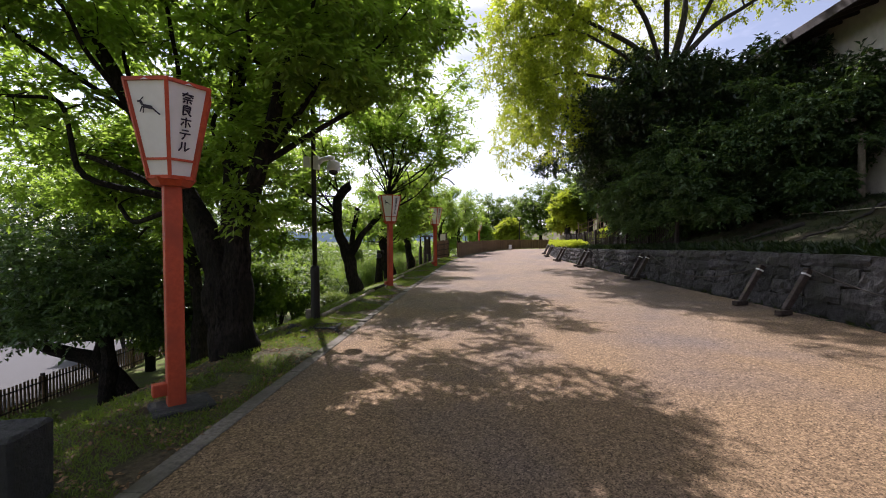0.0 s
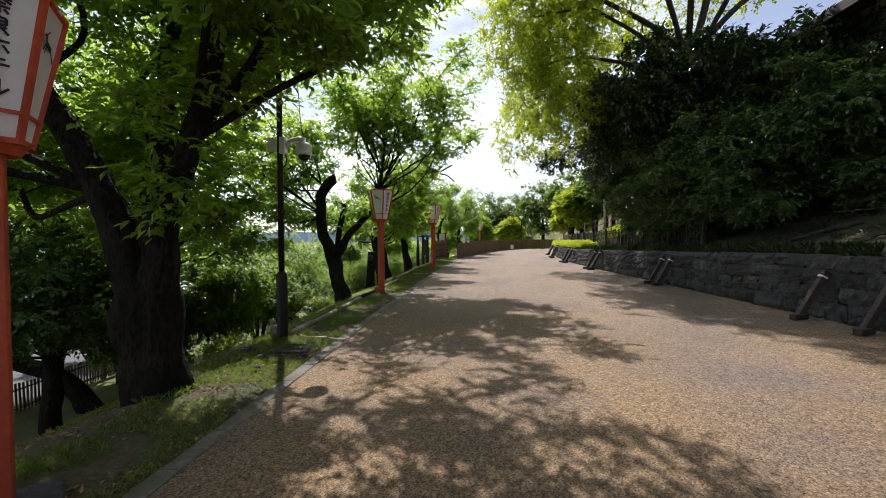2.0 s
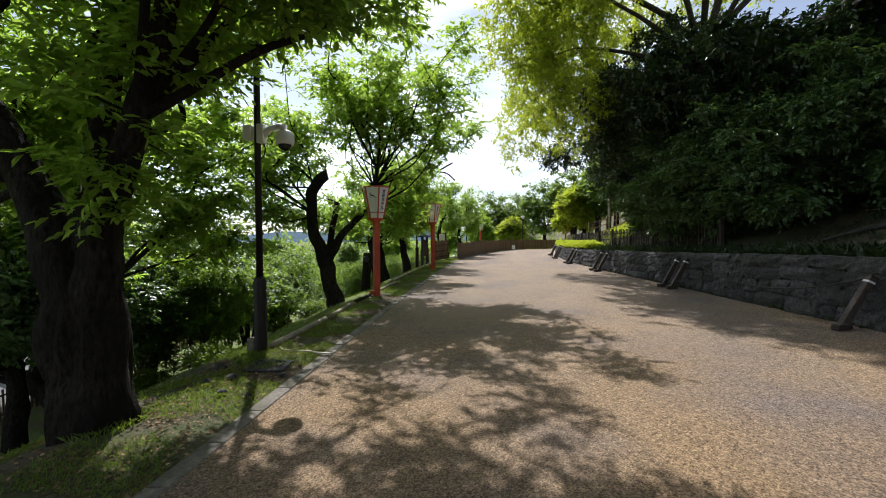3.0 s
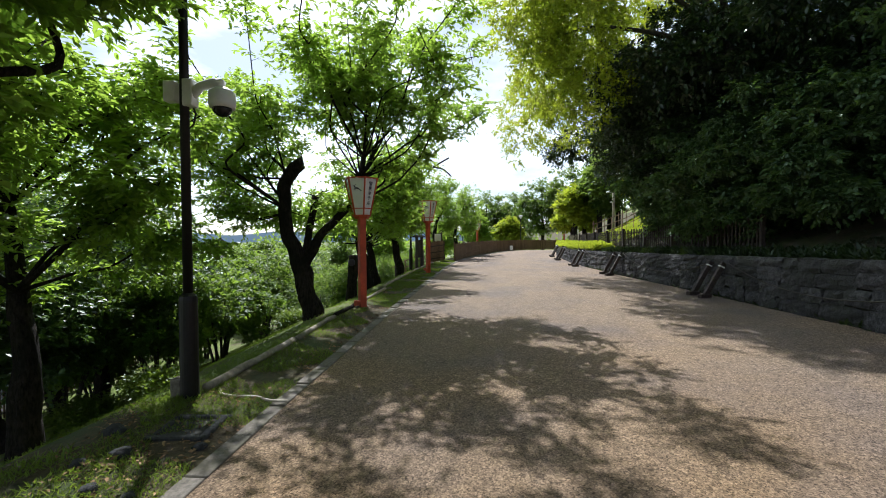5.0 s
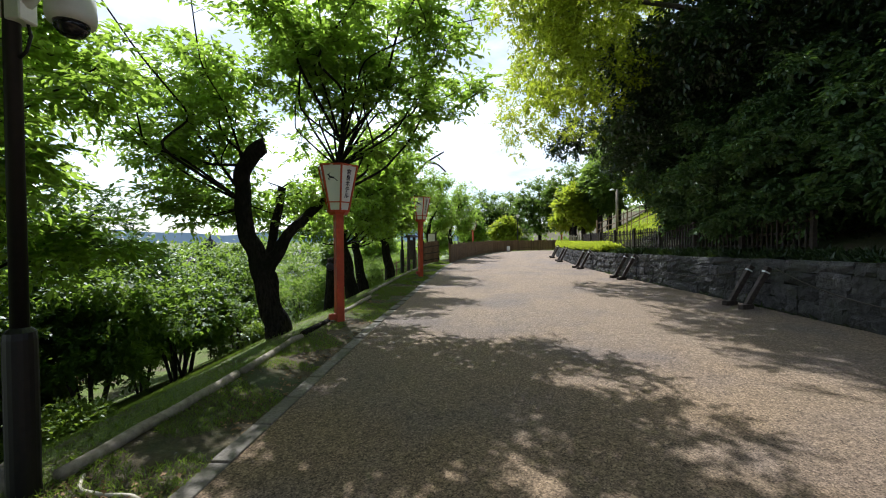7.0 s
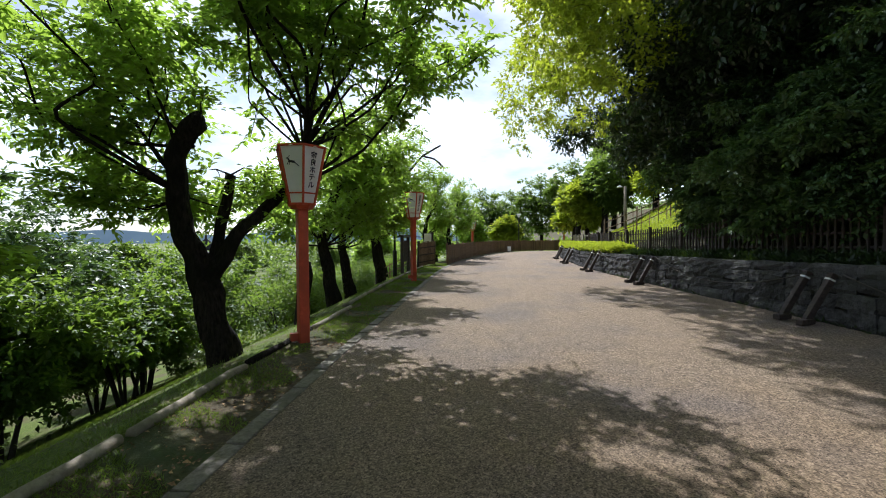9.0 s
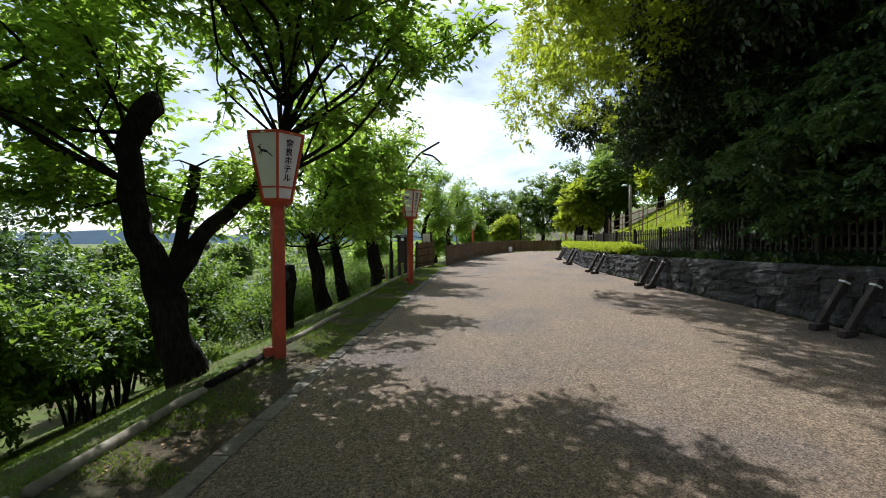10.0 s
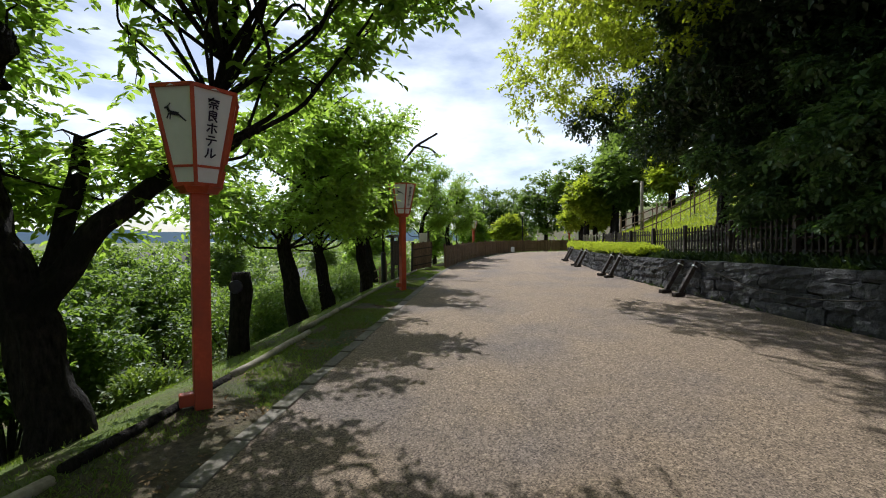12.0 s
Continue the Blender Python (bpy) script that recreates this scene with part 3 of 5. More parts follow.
# ---------- street lanterns ----------
def lantern(x, y, z, rz, block=False):
    R1, R0, Z0, Z1 = 0.365, 0.192, 2.12, 2.925
    root = thing("street_lantern", "vermilion wooden post lantern with white tapered panels and dark lettering", "lantern", "lanterns along the path", x, y, z, rz)
    part("post", box((0.145, 0.145, 2.14), pose(0, 0, 1.06, 0, 0, 12), 0.008), M_RED, root)
    part("foot_key", box((0.13, 0.10, 0.11), pose(-0.12, -0.02, 0.20, 0, 0, 12), 0.008), M_RED, root)
    if block:
        part("base_block", box((0.5, 0.42, 0.1), pose(0.05, -0.03, 0.0, 0, 0, 12), 0.015), M_STONE, root, "dark stone footing")
    bm = bmesh.new()
    for zz, rr, h in ((Z0 - 0.035, 0.15, 0.07),):
        made = bmesh.ops.create_cone(bm, cap_ends=True, segments=6, radius1=rr, radius2=R0 + 0.01, depth=h)["verts"]
        bmesh.ops.transform(bm, matrix=pose(0, 0, zz, 0, 0, 30), verts=made)
    part("collar", bm, M_RED, root)
    corner = [(math.cos(radians(a)), math.sin(radians(a))) for a in range(-90, 270, 60)]
    H = Z1 - Z0

    def ring(h):
        rr = R0 + (R1 - R0) * h
        return [Vector((c * rr, s * rr, Z0 + h * H)) for c, s in corner]

    lo, hi = ring(0), ring(1)
    for i in range(6):
        j = (i + 1) % 6
        bm = bmesh.new()
        a, b, c, d = [bm.verts.new(v * 0.985 + Vector((0, 0, v.z * 0.015))) for v in (lo[i], lo[j], hi[j], hi[i])]
        bm.faces.new((a, b, c, d))
        face = bmesh.ops.extrude_face_region(bm, geom=bm.faces[:])
        for v in [g for g in face["geom"] if isinstance(g, bmesh.types.BMVert)]:
            v.co.x, v.co.y = v.co.x * 0.97, v.co.y * 0.97
        bmesh.ops.recalc_face_normals(bm, faces=bm.faces)
        part("panel", bm, M_PANEL, root)
    bm = bmesh.new()

    def bar(a, b, t):
        d = b - a
        m = Matrix.Translation((a + b) / 2) @ d.to_track_quat("Z", "Y").to_matrix().to_4x4()
        add_box(bm, (t, t, d.length + t * 0.6), m)

    for i in range(6):
        bar(lo[i], hi[i], 0.03)
    for h, t in ((0.0, 0.032), (0.19, 0.02), (1.0, 0.03)):
        rr = ring(h)
        for i in range(6):
            bar(rr[i], rr[(i + 1) % 6], t)
    part("lattice_frame", bm, M_RED, root)
    bm = bmesh.new()
    made = bmesh.ops.create_cone(bm, cap_ends=True, segments=6, radius1=R1 * 0.97, radius2=R1 * 0.9, depth=0.02)["verts"]
    bmesh.ops.transform(bm, matrix=pose(0, 0, Z1 - 0.005, 0, 0, 30), verts=made)
    part("lid", bm, M_PANEL, root, "pale flat lid")
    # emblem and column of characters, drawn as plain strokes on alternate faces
    for face in range(6):
        i, j = face, (face + 1) % 6
        mid0, mid1 = (lo[i] + lo[j]) / 2, (hi[i] + hi[j]) / 2
        up = (mid1 - mid0).normalized()
        across = (lo[j] - lo[i]).normalized()
        out = across.cross(up).normalized()
        L = (mid1 - mid0).length
        bm = bmesh.new()

        def stroke(x0, y0, x1, y1, t):
            p, q = (mid0 + across * u + up * v + out * 0.006 for u, v in ((x0, y0), (x1, y1)))
            d = q - p
            sx = d.normalized().cross(out).normalized() * t / 2
            vs = [bm.verts.new(c) for c in (p - sx, q - sx, q + sx, p + sx)]
            vt = [bm.verts.new(v.co + out * 0.002) for v in vs]
            bm.faces.new(vt)
            for k in range(4):
                bm.faces.new((vs[k], vs[(k + 1) % 4], vt[(k + 1) % 4], vt[k]))

        if face % 2 == 0:
            glyphs = [
                [(-1, 0.62, 1, 0.62), (0, 1, -0.9, 0.2), (0.05, 0.7, 0.95, 0.2), (-0.5, 0.12, 0.5, 0.12), (-0.85, -0.22, 0.85, -0.22), (0, -0.22, 0, -0.95), (-0.4, -0.45, -0.7, -0.85), (0.4, -0.45, 0.75, -0.85)],
                [(0, 1, 0, 0.75), (-0.6, 0.75, 0.6, 0.75), (-0.6, 0.75, -0.6, -0.85), (0.6, 0.75, 0.6, 0.05), (-0.6, 0.4, 0.6, 0.4), (-0.6, 0.05, 0.6, 0.05), (-0.6, -0.85, 0.0, -0.6), (-0.1, 0.05, 0.8, -0.9), (0.65, -0.15, 0.2, -0.4)],
                [(-0.9, 0.5, 0.9, 0.5), (0, 0.95, 0, -0.9), (-0.35, 0.1, -0.85, -0.6), (0.35, 0.1, 0.85, -0.6)],
                [(-0.6, 0.75, 0.6, 0.75), (-0.95, 0.2, 0.95, 0.2), (0.05, 0.2, -0.1, -0.4), (-0.1, -0.4, -0.5, -0.9)],
                [(-0.4, 0.8, -0.45, -0.2), (-0.45, -0.2, -0.9, -0.85), (0.15, 0.85, 0.15, -0.8), (0.15, -0.8, 0.95, -0.1)],
            ]
            for g, strokes in enumerate(glyphs):
                cy, s = L * (0.85 - 0.128 * g), L * 0.06
                for a0, b0, a1, b1 in strokes:
                    stroke(a0 * s, cy + b0 * s, a1 * s, cy + b1 * s, s * 0.26)
            part("lettering", bm, M_INK, root, "dark brush lettering")
        else:
            s, cy = L * 0.11, L * 0.72
            for a0, b0, a1, b1, t in ((-0.55, 0.1, 0.35, -0.1, 0.34), (0.3, -0.1, 1.0, -0.75, 0.14), (-0.55, 0.15, -0.75, 0.62, 0.24), (-0.72, 0.55, -1.0, 0.5, 0.16), (-0.7, 0.62, -0.35, 0.9, 0.09), (-0.6, 0.05, -0.9, -0.45, 0.11), (-0.45, 0.0, -0.6, -0.55, 0.09)):
                stroke(a0 * s, cy + b0 * s, a1 * s, cy + b1 * s, t * s)
            part("emblem", bm, M_INK, root, "plain dark emblem")
    return root


LANTERN_ROW = lantern(-2.72, 3.83, 0.0, 31.5, True)
lantern(-2.47, 13.48, 0.0, 25.5)
lantern(-1.66, 21.4, 0.19, 25.5)
lantern(1.1, 46.0, 0.35, 20.0)
lantern(12.6, 60.0, 0.1, 20.0)

# ---------- trees ----------
cherry = dict(leaf=L_CHERRY, bark=M_BARK)
OLD_CHERRY = grow_tree("cherry_tree", "old cherry tree with a thick forked dark trunk", "tree", -3.35, 5.9, -0.1,
          [[(0, 0, -0.2, 0.33), (-0.05, 0, 0.6, 0.24), (-0.15, 0, 1.3, 0.2), (-0.6, 0.1, 2.2, 0.15), (-1.3, 0.0, 3.4, 0.11), (-2.0, -0.2, 4.8, 0.06)],
           [(0.12, -0.05, 0.0, 0.26), (0.06, 0, 0.9, 0.2), (0.1, 0, 1.7, 0.16), (0.42, 0, 2.6, 0.11), (0.66, 0.1, 3.6, 0.09), (0.8, 0.2, 4.8, 0.06), (1.2, 0.3, 6.0, 0.03)],
           [(0.05, 0, 1.6, 0.14), (-0.15, 0.3, 2.6, 0.11), (-0.2, 0.6, 4.0, 0.08), (0.0, 1.0, 5.6, 0.04)],
           *fan((0.45, 0, 2.7), [(3.1, 1.5, 5.2), (2.7, 0.2, 5.1), (2.3, -1.4, 5.3), (1.9, 0.8, 6.2)]),
           *fan((0.7, 0.1, 3.8), [(2.2, 1.7, 6.2), (0.8, -2.2, 5.2), (1.1, 1.6, 6.2), (0.4, 0.5, 6.8)]),
           *fan((-0.15, 0.3, 2.6), [(-0.4, 2.8, 5.0), (-1.7, 3.0, 4.1), (-0.8, 1.6, 6.2), (0.2, 1.8, 4.8)]),
           *fan((-0.6, 0.1, 2.2), [(-3.3, 2.0, 3.7), (-4.2, 0.5, 3.8), (-3.7, -1.0, 4.3), (-2.6, 3.0, 2.7), (-3.9, 1.7, 2.5)]),
           *fan((-1.3, 0, 3.4), [(-1.6, -2.5, 4.9), (-1.8, 0.6, 6.2), (-3.2, -1.8, 5.4), (0.0, -1.2, 6.0)])],
          [(-1.2, 0, 5.4, 1.6, 1.8, 0.8), (-3.2, -0.3, 5.0, 1.6, 2.0, 0.7), (-3.6, 1.0, 4.2, 1.4, 1.8, 0.7), (-1.8, -1.6, 5.4, 1.6, 1.2, 0.6), (-4.5, -1.5, 4.2, 1.6, 1.8, 0.9), (-2.6, -2.6, 5.6, 1.8, 1.5, 0.8), (-0.4, -2.4, 6.2, 1.5, 1.5, 0.7), (-5.0, 1.5, 3.0, 1.2, 1.5, 0.8), (-2.5, 2.2, 5.3, 1.6, 1.4, 0.8), (-0.8, 0.6, 4.4, 1.2, 1.2, 0.6), (0.8, 2.9, 5.7, 1.2, 1.1, 0.4), (2.2, 2.6, 5.9, 1.1, 1.0, 0.4), (1.4, 3.9, 5.9, 1.0, 0.9, 0.4)],
          2050, seed=11, twigs=6, fine=True, width=0.48, droop=0.15, leaf_size=0.105, flat=0.35, along_limbs=0.5, **cherry)
CHERRY_B = grow_tree("cherry_tree", "cherry tree with a sawn-off limb and spreading leafy branches", "tree", -3.42, 13.1, -0.2,
          [[(0.02, 0, -0.2, 0.25), (-0.08, 0, 0.4, 0.195), (-0.24, 0, 1.05, 0.175), (-0.48, -0.05, 1.75, 0.145), (-0.58, -0.12, 2.4, 0.13), (-0.54, -0.2, 2.93, 0.125), (-0.32, -0.28, 3.27, 0.125), (-0.1, -0.3, 3.36, 0.12)],
           [(-0.25, 0, 1.2, 0.13), (0.08, 0.2, 1.9, 0.095), (0.55, 0.6, 2.45, 0.08), (0.82, 1.0, 3.4, 0.06), (1.0, 1.2, 4.9, 0.03), (1.0, 1.0, 6.3, 0.012)],
           *fan((0.55, 0.6, 2.5), [(3.3, 1.5, 4.9), (2.3, 1.6, 4.3), (1.2, 2.6, 3.6), (2.6, 2.4, 5.4)], 0.022),
           *fan((0.8, 0.9, 3.2), [(3.8, 0.8, 4.75), (3.55, 0.5, 5.8), (2.4, 0.6, 6.3), (2.7, 1.6, 5.6), (1.0, 0.9, 6.8), (0.0, 0.6, 6.5), (1.7, 1.4, 6.8), (-0.3, 0.3, 5.4), (0.4, 1.8, 6.0), (3.1, -0.4, 5.2), (1.7, 0.2, 5.6), (0.5, 0.2, 5.9)], 0.019, 0.7),
           *fan((0.85, 1.0, 3.7), [(1.2, -1.6, 5.6), (2.4, -1.5, 5.5), (0.1, -1.5, 5.4), (2.0, -2.4, 6.2), (0.9, -2.4, 6.6), (3.3, -1.2, 6.3), (1.8, -0.6, 6.9)], 0.019, 0.7),
           *fan((-0.4, 0, 3.1), [(-1.7, 0.1, 5.1), (-2.6, 0.2, 4.6), (-3.3, 0.3, 4.2)], 0.022),
           [(-0.25, 0.1, 1.4, 0.09), (-0.15, 0.3, 2.2, 0.075), (-0.05, 0.3, 2.75, 0.07)],
           *fan((-0.5, 0, 2.4), [(-2.8, -0.7, 4.2), (-2.5, 0.5, 3.0), (-1.6, 0.2, 3.6), (-1.0, -0.2, 4.7), (-2.3, -0.2, 2.3), (0.2, 1.4, 2.5), (-1.2, 1.0, 2.4), (-2.6, -1.9, 4.4), (-1.5, -2.3, 5.2), (-3.3, 0.3, 5.0), (-0.6, -1.6, 5.9)], 0.02)],
          [(1.2, 0.8, 4.6, 0.9, 0.7, 0.5), (-0.8, -0.3, 4.6, 1.2, 1.1, 0.45), (-1.4, 0.3, 2.4, 0.9, 0.9, 0.35), (-0.4, 0.6, 2.7, 0.8, 0.7, 0.35), (0.3, 0.6, 2.5, 0.7, 0.7, 0.35), (-0.6, 0.4, 3.6, 0.8, 0.8, 0.35), (-1.8, 0.0, 3.3, 0.8, 0.8, 0.3)],
          1180, seed=12, twigs=5, fine=True, width=0.48, droop=0.12, leaf_size=0.105, twig_len=0.34, flat=0.35, inner=0.1, along_limbs=0.3, **cherry)
grow_tree("cherry_tree", "young cherry growing low on the bank with lit hanging sprays", "tree", -6.3, 9.6, -1.5,
          [[(0, 0, -0.2, 0.2), (0.1, 0, 1.2, 0.15), (-0.1, 0.1, 2.6, 0.11), (-0.3, 0.1, 4.0, 0.07), (-0.5, 0, 6.0, 0.03)],
           *fan((0, 0, 2.4), [(2.2, -0.6, 4.0), (1.9, 0.8, 3.4), (-2.4, -0.6, 4.2), (-2.0, 1.0, 3.4), (0.6, -2.0, 3.9), (2.5, 0.2, 4.8)]),
           *fan((-0.2, 0.1, 3.6), [(1.7, 0.6, 5.6), (-2.0, 0.4, 5.4), (0.4, -1.8, 5.6), (0.6, 1.6, 5.4), (0.6, -0.6, 6.4)])],
          [(0, 0, 4.6, 1.2, 1.2, 0.8)],
          640, seed=13, twigs=6, fine=True, width=0.48, droop=0.15, flat=0.35, leaf_size=0.105, inner=0.1, along_limbs=0.4, **cherry)
for k, (x, y, z, h) in enumerate(((-3.4, 18.4, -0.15, 4.6), (-3.9, 22.0, -0.3, 4.8), (-3.1, 23.6, 0.05, 5.2), (-1.9, 33.5, 0.15, 5.4), (-3.8, 28.0, 0.0, 5.0), (-0.6, 38.5, 0.1, 5.6))):
    grow_tree("cherry_tree", "leaning dark-trunked cherry tree on the grass bank", "tree", x, y, z,
              [[(0, 0, -0.2, 0.22), (-0.15, 0, 0.8, 0.16), (-0.35, 0.1, 1.7, 0.13), (-0.2, 0.2, 2.6, 0.1), (0.3, 0.2, 3.6, 0.06), (0.6, 0, h, 0.03)],
               *([[(0.3, 0.2, 3.6, 0.07), (1.3, 0, 4.9, 0.055), (1.9, 0, 5.6, 0.05), (2.8, 0, 6.1, 0.041)], [(1.9, 0, 5.6, 0.045), (2.5, 0.2, 5.5, 0.042), (2.9, 0.2, 5.1, 0.041)]] if k == 4 else []),
               *fan((-0.3, 0.1, 1.6), [(1.6, -0.4, 3.2), (1.2, 1.0, 3.0), (-2.0, 0, 3.3), (-1.6, -1.0, 2.6), (0.9, -1.2, 2.7)]),
               *fan((0.0, 0.2, 2.9), [(1.9, 0.3, 4.2), (-1.4, 0.4, 4.3), (0.4, -1.4, 4.0), (0.3, 1.6, 4.2), (1.3, -0.6, h)])],
              [(0.2, 0, h - 1.0, 1.0, 1.0, 0.7)],
              480, seed=20 + k, twigs=5, leaf_size=0.11, group="cherry row", inner=0.1, along_limbs=0.4, **cherry)


def stump(x, y, z):
    root = thing("cut_trunk", "sawn-off dead cherry trunk with a dark hollow", "tree stump", "", x, y, z)
    v, f = [], []
    tube([(0, 0, -0.2), (0.02, 0, 0.2), (0.06, 0, 0.7), (0.1, 0, 1.15), (0.1, 0, 1.42)], [0.2, 0.15, 0.13, 0.14, 0.12], 12, v, f)
    put("trunk", mesh_from("trunk", v, f, M_BARK, True), root)
    part("knot", lathe([(0.075, 0), (0.1, 0.02), (0.09, 0.05), (0.04, 0.06)], 10, pose(0.08, -0.12, 1.22, 80, 0, 10)), M_INK, root, "black hollow knot")


stump(-3.35, 15.75, -0.25)

# ---------- small trees and shrubs on the bank ----------
small = None
for k, (x, y, s) in enumerate(((-8.6, 12.6, 1.0), (-7.3, 13.6, 0.9), (-7.5, 16.4, 0.85), (-8.3, 18.0, 0.85), (-8.2, 20.8, 0.9), (-10.4, 15.5, 1.0), (-10.4, 19.0, 1.0), (-9.9, 24.0, 0.9))):
    z = float(ground_z(x, y)) - 0.05
    if k < 4:
        limbs = [[(0.1 * math.cos(a), 0.1 * math.sin(a), -0.1, 0.05 * s), (0.3 * math.cos(a), 0.3 * math.sin(a), 0.9 * s, 0.035), (0.7 * math.cos(a), 0.7 * math.sin(a), 2.0 * s, 0.02)] for a in (0.3 + k, 1.3 + k, 2.2 + k, 3.0 + k, 4.4 + k, 5.5 + k)]
        made = grow_tree("small_tree", "many-stemmed broadleaf small tree on the bank", "tree", x, y, z, limbs,
                  tufts([(0, 0, 2.5 * s, 1.6 * s, 1.6 * s, 1.1 * s), (0.5, 0.5, 2.0 * s, 1.2 * s, 1.2 * s, 0.8 * s), (-0.5, -0.6, 2.1 * s, 1.2 * s, 1.2 * s, 0.8 * s)], 34, 0.42, 240 + k, 0.45),
                  640, L_SHRUB, M_BARK_GREY, twigs=5, per_twig=7, twig_len=0.28, leaf_size=0.11, inner=0.3, seed=40 + k, group="small trees on the bank", branch_share=0.25, flat=0.7)
        small = small or []
        small.append(made)
    else:
        copy_thing(small[k % 4], pose(x, y, z, 0, 0, 70 * k))


def bush(x, y, z, rx, ry, rz, n, leaf, label, seed, size=0.06, group="", name="shrub"):
    r = np.random.default_rng(seed)
    root = thing(name, label, "shrub", group, x, y, z)
    blobs = [(0, 0, rz * 0.8, rx, ry, rz)] + [(r.uniform(-0.6, 0.6) * rx, r.uniform(-0.6, 0.6) * ry, rz * r.uniform(0.7, 1.1), rx * 0.55, ry * 0.55, rz * 0.7) for _ in range(4)]
    p, d = shell_points(blobs, n, 0.72, r)
    ok = p[:, 2] > 0
    p, d = p[ok], d[ok]
    at = np.repeat(p, 5, 0) + r.normal(0, size * 1.2, (len(p) * 5, 3))
    along = unit(np.repeat(d, 5, 0) + r.normal(0, 0.7, (len(p) * 5, 3)))
    crown = put("crown", leaf_mesh("crown", at, along, size * (0.7 + 0.6 * r.random(len(at))), leaf, 0.6, r=r), root)
    crown["kind"] = "stuff"
    v, f = [], []
    for a in range(5):
        c, s = math.cos(a * 1.26), math.sin(a * 1.26)
        tube([(0.05 * c, 0.05 * s, -0.15), (0.3 * rx * c, 0.3 * ry * s, rz * 0.5), (0.6 * rx * c, 0.6 * ry * s, rz * 1.1)], [0.03, 0.02, 0.008], 5, v, f)
    put("stems", mesh_from("stems", v, f, M_BARK_GREY), root)
    return root


for k, (x, y, rx, ry, rz) in enumerate(((-5.4, 19.5, 1.1, 1.4, 0.8), (-5.3, 22.3, 1.1, 1.5, 0.85), (-6.6, 24.5, 1.3, 1.6, 0.9), (-4.8, 25.6, 1.0, 1.4, 0.8), (-5.2, 29.0, 1.2, 1.8, 0.9), (-3.6, 31.5, 1.0, 1.5, 0.8))):
    bush(x, y, float(ground_z(x, y)), rx, ry, rz, 2600, L_SHRUB, "rounded bright green shrub on the grass bank", 100 + k, 0.075, "round shrubs on the bank")
for k, (x, y, rx, ry, rz) in enumerate(((-8.6, 6.3, 0.9, 0.7, 0.3), (-7.8, 12.2, 0.6, 0.6, 0.22), (-5.9, 11.7, 0.45, 0.4, 0.18), (-5.3, 16.6, 0.4, 0.4, 0.2), (-10.9, 9.5, 0.9, 0.8, 0.35))):
    bush(x, y, float(ground_z(x, y)), rx, ry, rz, 900, L_GRASS, "low clump of weeds on the grass bank", 120 + k, 0.08, "weed clumps")

# arching old tree at the foot of the bank
grow_tree("arching_tree", "dark tree with long arching trunk below the bank", "tree", -12.3, 14.6, -3.9,
          [[(0.3, 0, -0.2, 0.34), (-0.2, 0, 0.6, 0.28), (-1.2, 0, 1.3, 0.24), (-2.6, 0, 1.6, 0.2), (-4.0, 0, 2.2, 0.15), (-5.0, 0, 3.6, 0.08)],
           [(-1.0, 0, 1.2, 0.15), (-0.6, 0, 2.8, 0.13), (0.2, 0.1, 4.4, 0.1), (1.2, 0.2, 5.6, 0.06), (2.4, 0.2, 6.3, 0.03)],
           [(-0.6, 0, 2.8, 0.1), (-1.6, 0, 4.6, 0.08), (-2.4, 0, 6.4, 0.04)]],
          [(1.4, 0, 5.8, 2.2, 2.2, 1.3), (-1.8, 0, 6.4, 2.8, 2.6, 1.8), (-4.6, 0, 4.4, 2.2, 2.2, 1.5), (0.0, -0.5, 8.2, 3.0, 2.6, 1.8)],
          1000, L_CHERRY, M_BARK, seed=131, twigs=5, per_twig=7, leaf_size=0.12, twig_len=0.4)

DENSE = None
for k, (x, y, s) in enumerate(((-9.4, 10.6, 1.0), (-9.6, 14.6, 0.95), (-16.5, 13.0, 1.1), (-13.5, 17.5, 1.0))):
    z = float(ground_z(x, y)) - 0.1
    if DENSE is None:
        DENSE = grow_tree("broadleaf_tree", "dense dark broadleaf tree standing on the lower bank", "tree", x, y, z,
                  [[(0, 0, -0.2, 0.2), (0.1, 0, 1.2, 0.16), (0, 0, 2.4, 0.12), (0.1, 0, 4.5, 0.05)], *fan((0, 0, 1.8), [(2.0, 0.4, 3.2), (-2.0, -0.4, 3.2), (0.3, 2.0, 3.4), (0, -2.0, 3.0), (1.4, -1.4, 4.8), (-1.2, 1.2, 5.0)])],
                  [(0, 0, 4.2, 2.4, 2.4, 2.0), (1.1, 0.5, 3.1, 1.6, 1.6, 1.0), (-1.0, -0.6, 3.0, 1.7, 1.7, 1.0), (0.8, -1.0, 3.6, 1.6, 1.5, 1.3)],
                  1250, L_MAPLE, M_BARK, twigs=5, per_twig=7, twig_len=0.34, leaf_size=0.12, inner=0.5, seed=151, branch_share=0.3, group="broadleaf trees below the bank")
    else:
        m = copy_thing(DENSE, pose(x, y, z, 0, 0, 75 * k))
        m.scale = (s, s, s)
for k, (x, y) in enumerate(((-12.0, 23.0), (-11.5, 28.5), (-14.0, 30.0), (-9.5, 30.5), (-17.5, 21.0))):
    copy_thing(small[k % 4], pose(x, y, float(ground_z(x, y)) - 0.05, 0, 0, 40 * k))

